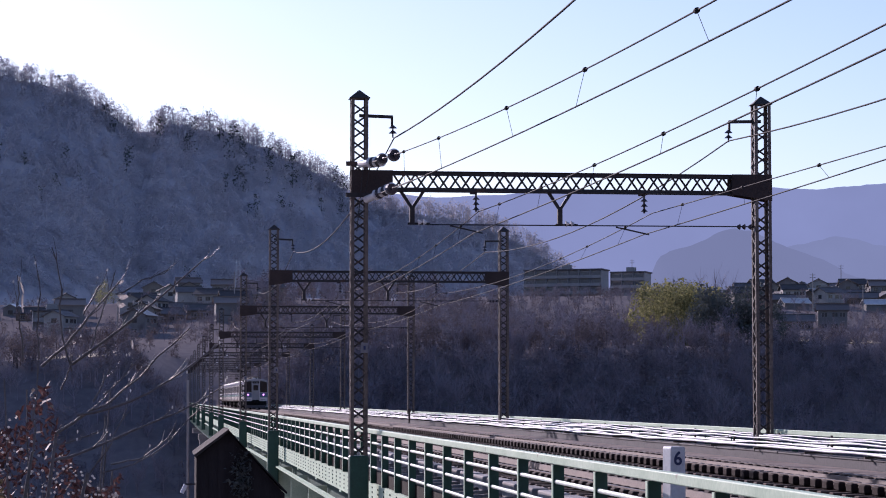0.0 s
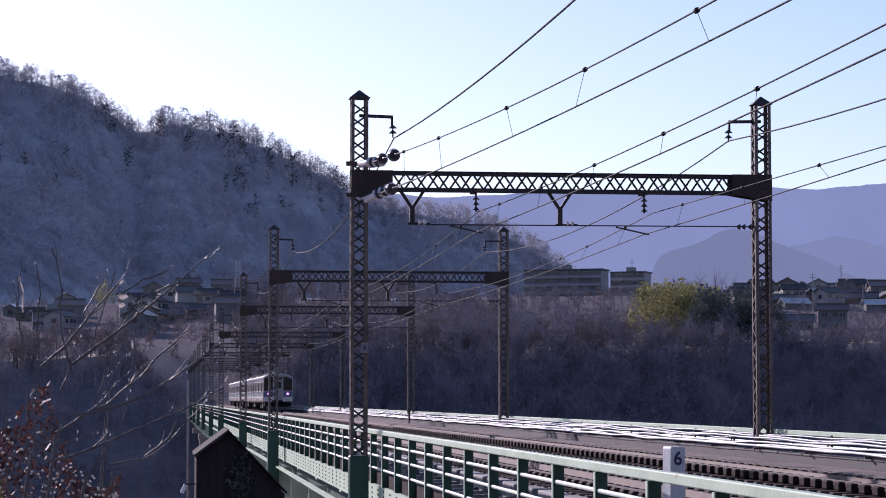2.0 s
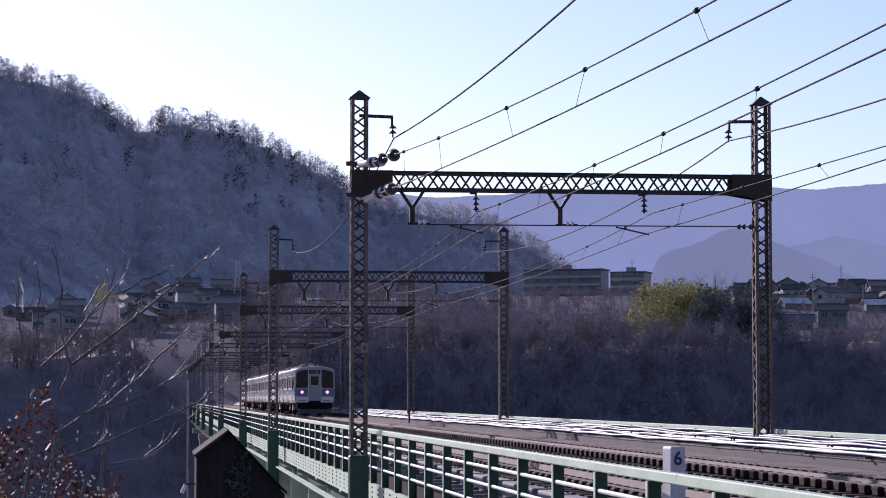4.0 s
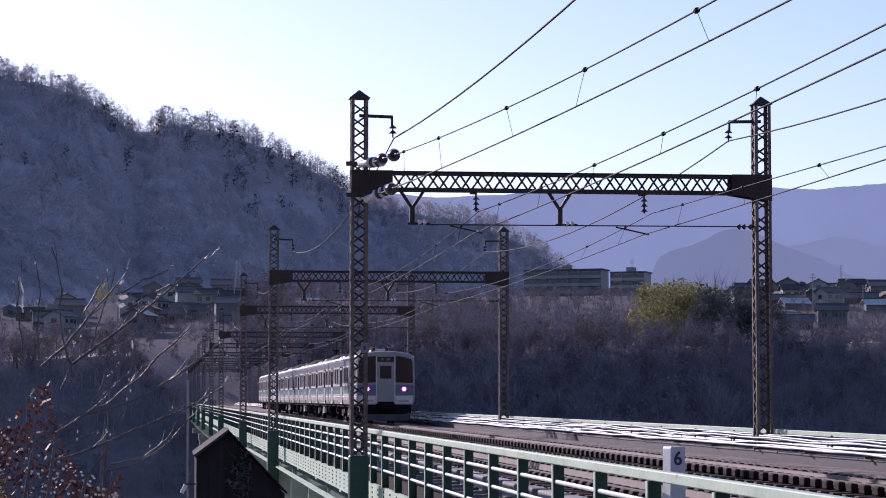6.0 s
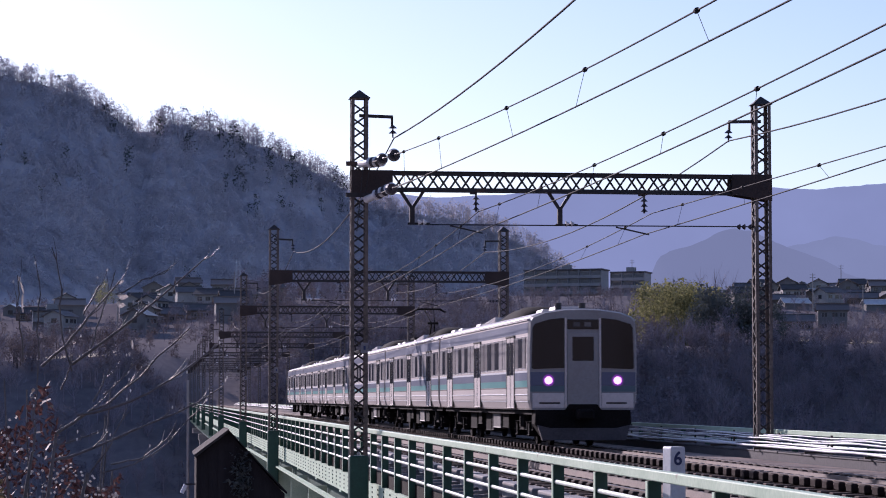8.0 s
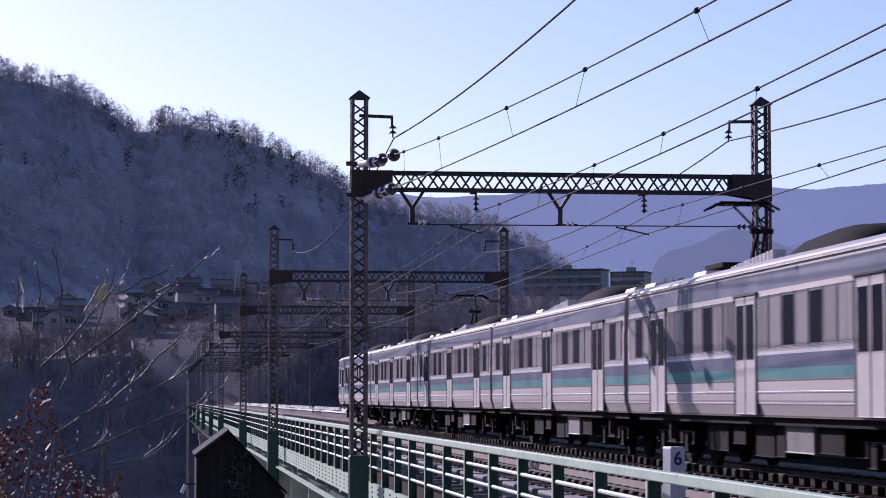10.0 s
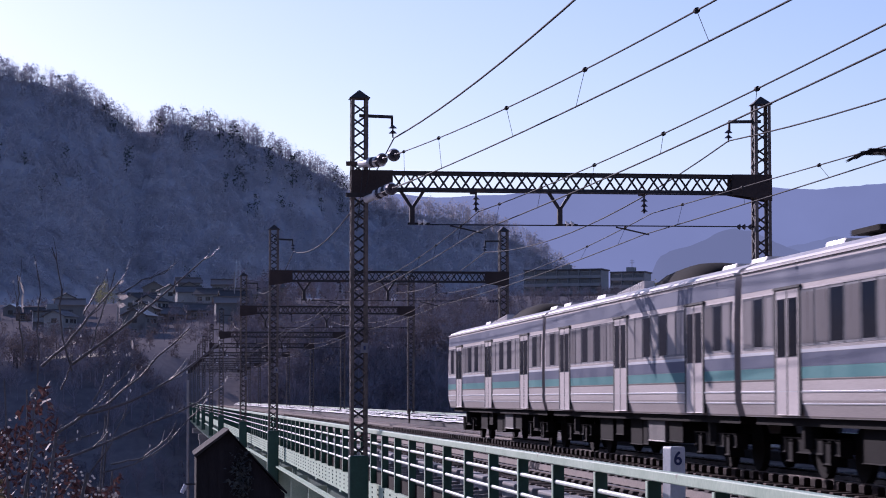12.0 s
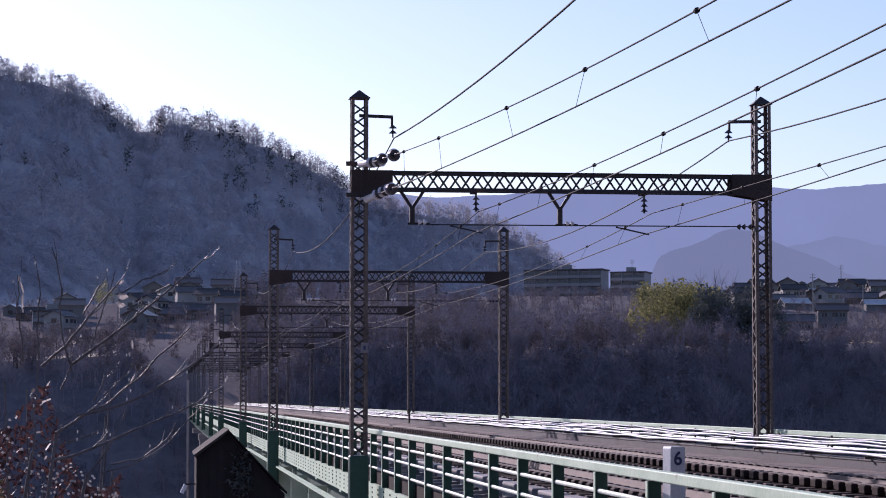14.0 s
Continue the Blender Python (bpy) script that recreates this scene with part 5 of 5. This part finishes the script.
def near_tree():
    """A bare tree whose outer branches rise beside the bridge."""
    rng = random.Random(8)
    y = 9.0
    th = empty("bare_branch_tree", pose(0, 0, 0), "leafless young tree with thin upswept branches and buds", "tree")
    # three stems rising from the ground
    for x, top in ((-0.50, 1.07), (-0.41, 1.14), (-0.29, 0.99)):
        tube("trunk", [(x - 0.10, y, height(x, y) - 0.2), (x - 0.08, y + 0.05, 0.3), (x - 0.04, y, 0.8), (x, y, top)], 0.014, 0.0065, LIMB, th)
    # branch: start and end, x and z, and bow
    limbs = [(-0.46, 1.40, -0.18, 1.72, 0.03), (-0.36, 1.40, 0.15, 1.81, 0.02), (-0.41, 1.14, 0.10, 1.55, 0.05), (-0.33, 1.21, 0.21, 1.49, 0.09),
             (-0.44, 1.03, 0.21, 1.32, 0.04), (-0.29, 0.96, -0.13, 1.23, 0.0), (-0.24, 0.99, 0.11, 1.20, 0.12), (-0.20, 1.02, 0.04, 1.13, 0.08),
             (-0.54, 1.42, -0.56, 1.74, -0.03), (-0.36, 1.38, -0.42, 1.85, -0.04), (-0.48, 1.42, -0.48, 1.75, 0.02), (-0.30, 1.44, -0.19, 1.77, 0.06),
             (-0.19, 1.68, 0.02, 1.78, 0.0), (-0.14, 1.56, -0.08, 1.64, 0.0), (-0.27, 1.26, -0.20, 1.40, 0.0), (-0.23, 1.29, -0.13, 1.39, 0.05),
             (-0.43, 1.09, -0.23, 1.16, 0.04), (-0.31, 1.60, -0.25, 1.71, 0.0), (-0.39, 1.31, -0.35, 1.42, 0.0), (-0.50, 1.07, -0.48, 1.42, 0.0)]
    for n, (xa, za, xb, zb, bow) in enumerate(limbs):
        dy = rng.uniform(-0.12, 0.12)
        pts = limb_points(rng, (xa, y, za), (xb, y + dy, zb), bow)
        r = 0.0068 if n < 5 else 0.0041
        br = tube("branch", pts, r, r * 0.42, LIMB, th)
        d = (pts[8] - pts[0]).normalized()
        for k in range(6 if n < 5 else 3):
            p = pts[rng.randrange(2, 9)]
            q = p + d * rng.uniform(0.03, 0.10) + Vector((rng.uniform(-0.03, 0.03), rng.uniform(-0.06, 0.06), rng.uniform(-0.01, 0.06)))
            tube("twig", [p, p.lerp(q, 0.5) + Vector((0.004, 0, -0.006)), q], 0.0017, 0.0007, LIMB, br)
            # Pale buds that also stand for dew glints at the tips.
            if rng.random() < 0.4:
                bm = bmesh.new()
                bmesh.ops.create_icosphere(bm, subdivisions=1, radius=0.0045, matrix=Matrix.Translation(q) @ Matrix.Diagonal((0.8, 0.8, 1.6, 1)))
                part("bud", bm, BUD_GLINT, br, "pale bud glint")
    # curled pale leaves that still hang on
    for x, z, w, h, lean in ((-0.171, 1.722, 0.016, 0.007, -25), (-0.164, 1.669, 0.024, 0.012, 12), (-0.170, 1.636, 0.020, 0.010, 18), (-0.123, 1.483, 0.006, 0.018, -8), (-0.131, 1.445, 0.004, 0.008, 0),
                             (-0.547, 1.700, 0.005, 0.026, -12), (-0.541, 1.640, 0.005, 0.036, -8), (-0.345, 1.49, 0.009, 0.006, 20), (-0.555, 1.735, 0.006, 0.010, 0)):
        bm = bmesh.new()
        grid = [[bm.verts.new((w * u * (1 - 0.55 * abs(v)), 0.010 * (u * u) - 0.006 * v * v, h * v)) for u in (-1, -0.5, 0, 0.5, 1)] for v in (-1, -0.5, 0, 0.5, 1)]
        for i in range(4):
            for j in range(4):
                bm.faces.new((grid[i][j], grid[i][j + 1], grid[i + 1][j + 1], grid[i + 1][j]))
        bmesh.ops.solidify(bm, geom=bm.faces[:], thickness=0.0006)
        leaf = part("dry_leaf", bm, LEAF, th, "curled pale dry leaf")
        leaf.matrix_basis = pose(x, y - 0.01, z, 20, lean, rng.uniform(-25, 25))


near_tree()


def shrub(name, label, x0, x1, z1, y, count, material, seed, glint):
    rng = random.Random(seed)
    th = empty(name, pose((x0 + x1) / 2, y, height(0, y)), label, "shrub")
    base = height(0, y)
    for k in range(10):
        x = rng.uniform(x0, x1) - (x0 + x1) / 2
        tube("stem", [(x * 0.2, 0, -0.1), (x * 0.6, rng.uniform(-0.1, 0.1), (z1 - base) * 0.5), (x, rng.uniform(-0.2, 0.2), (z1 - base) * rng.uniform(0.8, 1.0))], 0.012, 0.003, LIMB, th)
    vs = []
    nrng = np.random.default_rng(seed)
    for k in range(count):
        u = rng.random()
        x = x0 + (x1 - x0) * rng.random()
        crest = z1 - 0.26 * abs(math.sin((x - x0) * 9.0 + seed)) - 0.55 * max(0, (x - x0) / (x1 - x0) - 0.35)
        z = crest - (crest - 0.55) * u ** 1.3
        c = np.array([x - (x0 + x1) / 2, rng.uniform(-0.35, 0.35), z - base])
        a = nrng.normal(size=3) * 0.008
        b = nrng.normal(size=3) * 0.007
        vs += [c - a, c + b, c + a, c - a, c + a, c - b]
    v = np.array(vs)
    ob = stuff("leaf_mass", v, np.arange(len(v)).reshape(-1, 3), material, "small dry leaves")
    ob.parent = th
    # Pale beads added in place of glints on the leaves.
    bm = bmesh.new()
    for k in range(glint):
        x = rng.uniform(x0, x1)
        c = Vector((x - (x0 + x1) / 2, -0.36, rng.uniform(0.85, z1 - 0.1 - 0.4 * (x - x0) / (x1 - x0)) - base))
        bmesh.ops.create_icosphere(bm, subdivisions=1, radius=0.0065, matrix=Matrix.Translation(c) @ Euler((rng.random(), rng.random(), 0)).to_matrix().to_4x4() @ Matrix.Diagonal((1.0, 0.8, 0.9, 1)))
    part("seed_head_spray", bm, BUD_GLINT, th, "pale beads for leaf glints")["kind"] = "stuff"


shrub("red_leaf_shrub", "shrub with dry red-brown leaves and pale glint beads", -0.74, -0.17, 1.40, 9.6, 2100, RED, 4, 130)
shrub("ochre_shrub", "low shrub with ochre winter leaves", -0.72, -0.36, 1.08, 9.0, 1900, OCHRE, 6, 0)

HUT = surf("dark weathered boards", (0.022, 0.019, 0.020), (0.040, 0.035, 0.036), 0.9, scale=2, fine=30, stretch=(4, 1, 0.4), gloss=0.1)
# Lighter than the boards: sunlight on the left slope is in the colour.
HUT_ROOF_LIT = surf("sunlit roof edge", (0.035, 0.029, 0.027), (0.085, 0.073, 0.068), 0.9, scale=3, fine=30, gloss=0.1)


def hut():
    """A small dark trackside hut with a gable towards the camera."""
    y = 34.0
    base = height(1.1, y)
    th = empty("trackside_hut", pose(0.93, y, base), "small dark wooden hut with a steep gable beside the bridge", "hut")
    e0, apex, e1 = (-0.47, 0.42 - base), (0.02, 0.80 - base), (0.87, -0.12 - base)
    bm = bmesh.new()
    prism(bm, [(e0[0] + 0.02, -0.6), (e0[0] + 0.02, e0[1]), (apex[0], apex[1] - 0.02), (e1[0] - 0.03, e1[1]), (e1[0] - 0.03, -0.6)], 0.0, 2.2)
    part("wall", bm, HUT, th, "dark board walls")
    for a, b in ((e0, apex), (apex, e1)):
        bm = bmesh.new()
        prism(bm, [(a[0], a[1]), (b[0], b[1]), (b[0], b[1] + 0.035), (a[0] - 0.02, a[1] + 0.035)], -0.12, 2.35)
        # Only the left slope gets the colour with sunlight in it.
        part("roof", bm, HUT_ROOF_LIT if a is e0 else HUT, th, "thin roof slope")
    for k in range(9):
        x = -0.40 + k * 0.13
        top = np.interp(x, [e0[0], apex[0], e1[0]], [e0[1], apex[1], e1[1]]) - 0.06
        part("board", box(bmesh.new(), (x, -0.008, -0.5), (x + 0.127, 0.0, float(min(top, np.interp(x + 0.118, [e0[0], apex[0], e1[0]], [e0[1], apex[1], e1[1]]) - 0.06)))), HUT, th)
    v = []
    nrng = np.random.default_rng(2)
    for k in range(420):
        c = np.array([0.20, -0.05, 0.12 - base]) + nrng.normal(size=3) * np.array([0.07, 0.015, 0.17])
        v += [c, c + nrng.normal(size=3) * 0.03, c + nrng.normal(size=3) * 0.03]
    ob = stuff("creeper", np.array(v), np.arange(len(v)).reshape(-1, 3), CONIFER, "dark creeper leaves")
    ob.parent = th
    bm = bmesh.new()
    rod(bm, (-0.60, -0.02, 0.02 - base), (-0.66, -0.02, -0.10 - base), 0.035, 0.03, seg=10)
    lamp = part("outdoor_lamp", bm, PORCELAIN, th, "white lamp housing")
    part("lamp_arm", rod(bmesh.new(), (-0.46, 0, 0.03 - base), (-0.62, 0, 0.03 - base), 0.012), MAST, lamp)
    part("post", rod(bmesh.new(), (-0.55, 0.2, -0.5), (-0.58, 0.2, 1.55 - base), 0.022, 0.018, seg=8), CONCRETE, th, "pale concrete pole")


hut()


POST = surf("weathered white post", (0.50, 0.50, 0.51), (0.72, 0.72, 0.72), 0.6, scale=3, fine=25)


def kilometre_post():
    th = empty("kilometre_post", pose(5.36, 24.0, -0.42, 0, 0, 14), "white concrete kilometre post with a navy number", "kilometre post")
    bm = bmesh.new()
    prism(bm, [(-0.095, 0), (0.095, 0), (0.085, 1.17), (0.075, 1.19), (-0.075, 1.19), (-0.085, 1.17)], -0.09, 0.09)
    part("post", bm, POST, th)
    cu = bpy.data.curves.new("numeral", "FONT")
    cu.body, cu.size, cu.extrude, cu.align_x, cu.offset = "6", 0.20, 0.002, "CENTER", 0.004
    cu.materials.append(INK)
    ob = new("numeral", cu)
    ob.parent = th
    ob.matrix_basis = pose(0.0, -0.093, 1.0, 90, 0, 0)
    part("base", box(bmesh.new(), (-0.16, -0.16, -0.02), (0.16, 0.16, 0.10), 0.02), CONCRETE, th)


kilometre_post()


def marker_post(y, h):
    th = empty("marker_post", pose(13.15, y, -0.04), "dark trackside marker post on the bridge walkway", "marker post", "marker posts")
    part("post", rod(bmesh.new(), (0, 0, 0), (0, 0, h), 0.05, seg=8), RUST, th)
    part("head", box(bmesh.new(), (-0.09, -0.05, h - 0.02), (0.09, 0.05, h + 0.16), 0.02), RUST, th)


marker_post(124.0, 0.62)
marker_post(205.0, 0.60)


# ---- sleepers ----
def sleepers():
    beds = [o for o in scene.objects if o.name.startswith("railway_track")]
    bm = bmesh.new()
    box(bm, (-1.0, -0.11, -0.268), (0.93, 0.11, -0.145), 0.012)
    for c in (-0.5335, 0.5335):
        for s in (-1, 1):
            box(bm, (c + s * 0.07 - 0.03, -0.08, -0.145), (c + s * 0.07 + 0.03, 0.08, -0.075))
    wood = shared(part("sleeper", bm, SLEEPER))
    clip = box(bmesh.new(), (-0.055, -0.15, -0.145), (0.055, 0.15, -0.006), 0.02)
    clip_me = shared(part("fastening", clip, CLIP))
    for bed in beds:
        y = 14.0
        for k in range(290):
            sl = piece("sleeper", wood, bed, pose(0, y, 0, 0, 0, random.uniform(-0.6, 0.6)))
            for c in (-0.67, -0.40, 0.40, 0.67) if k < 140 else ():
                piece("fastening", clip_me, sl, pose(c, 0, 0))
            y += 0.65
        rest = bmesh.new()
        while y < BRIDGE_END:
            box(rest, (-1.0, y - 0.11, -0.268), (0.93, y + 0.11, -0.145))
            y += 0.65
        part("sleeper_row", rest, SLEEPER, bed)["kind"] = "stuff"


sleepers()


def motions():
    for k, c in enumerate(CARS):
        rows = []
        for i in range(29):
            t = i * 0.5
            rows.append((t, pose(TRACKS[1], front_y(t) + 0.16 + LENGTH / 2 + k * 20.0, 0)))
        walk(c, rows)


motions()
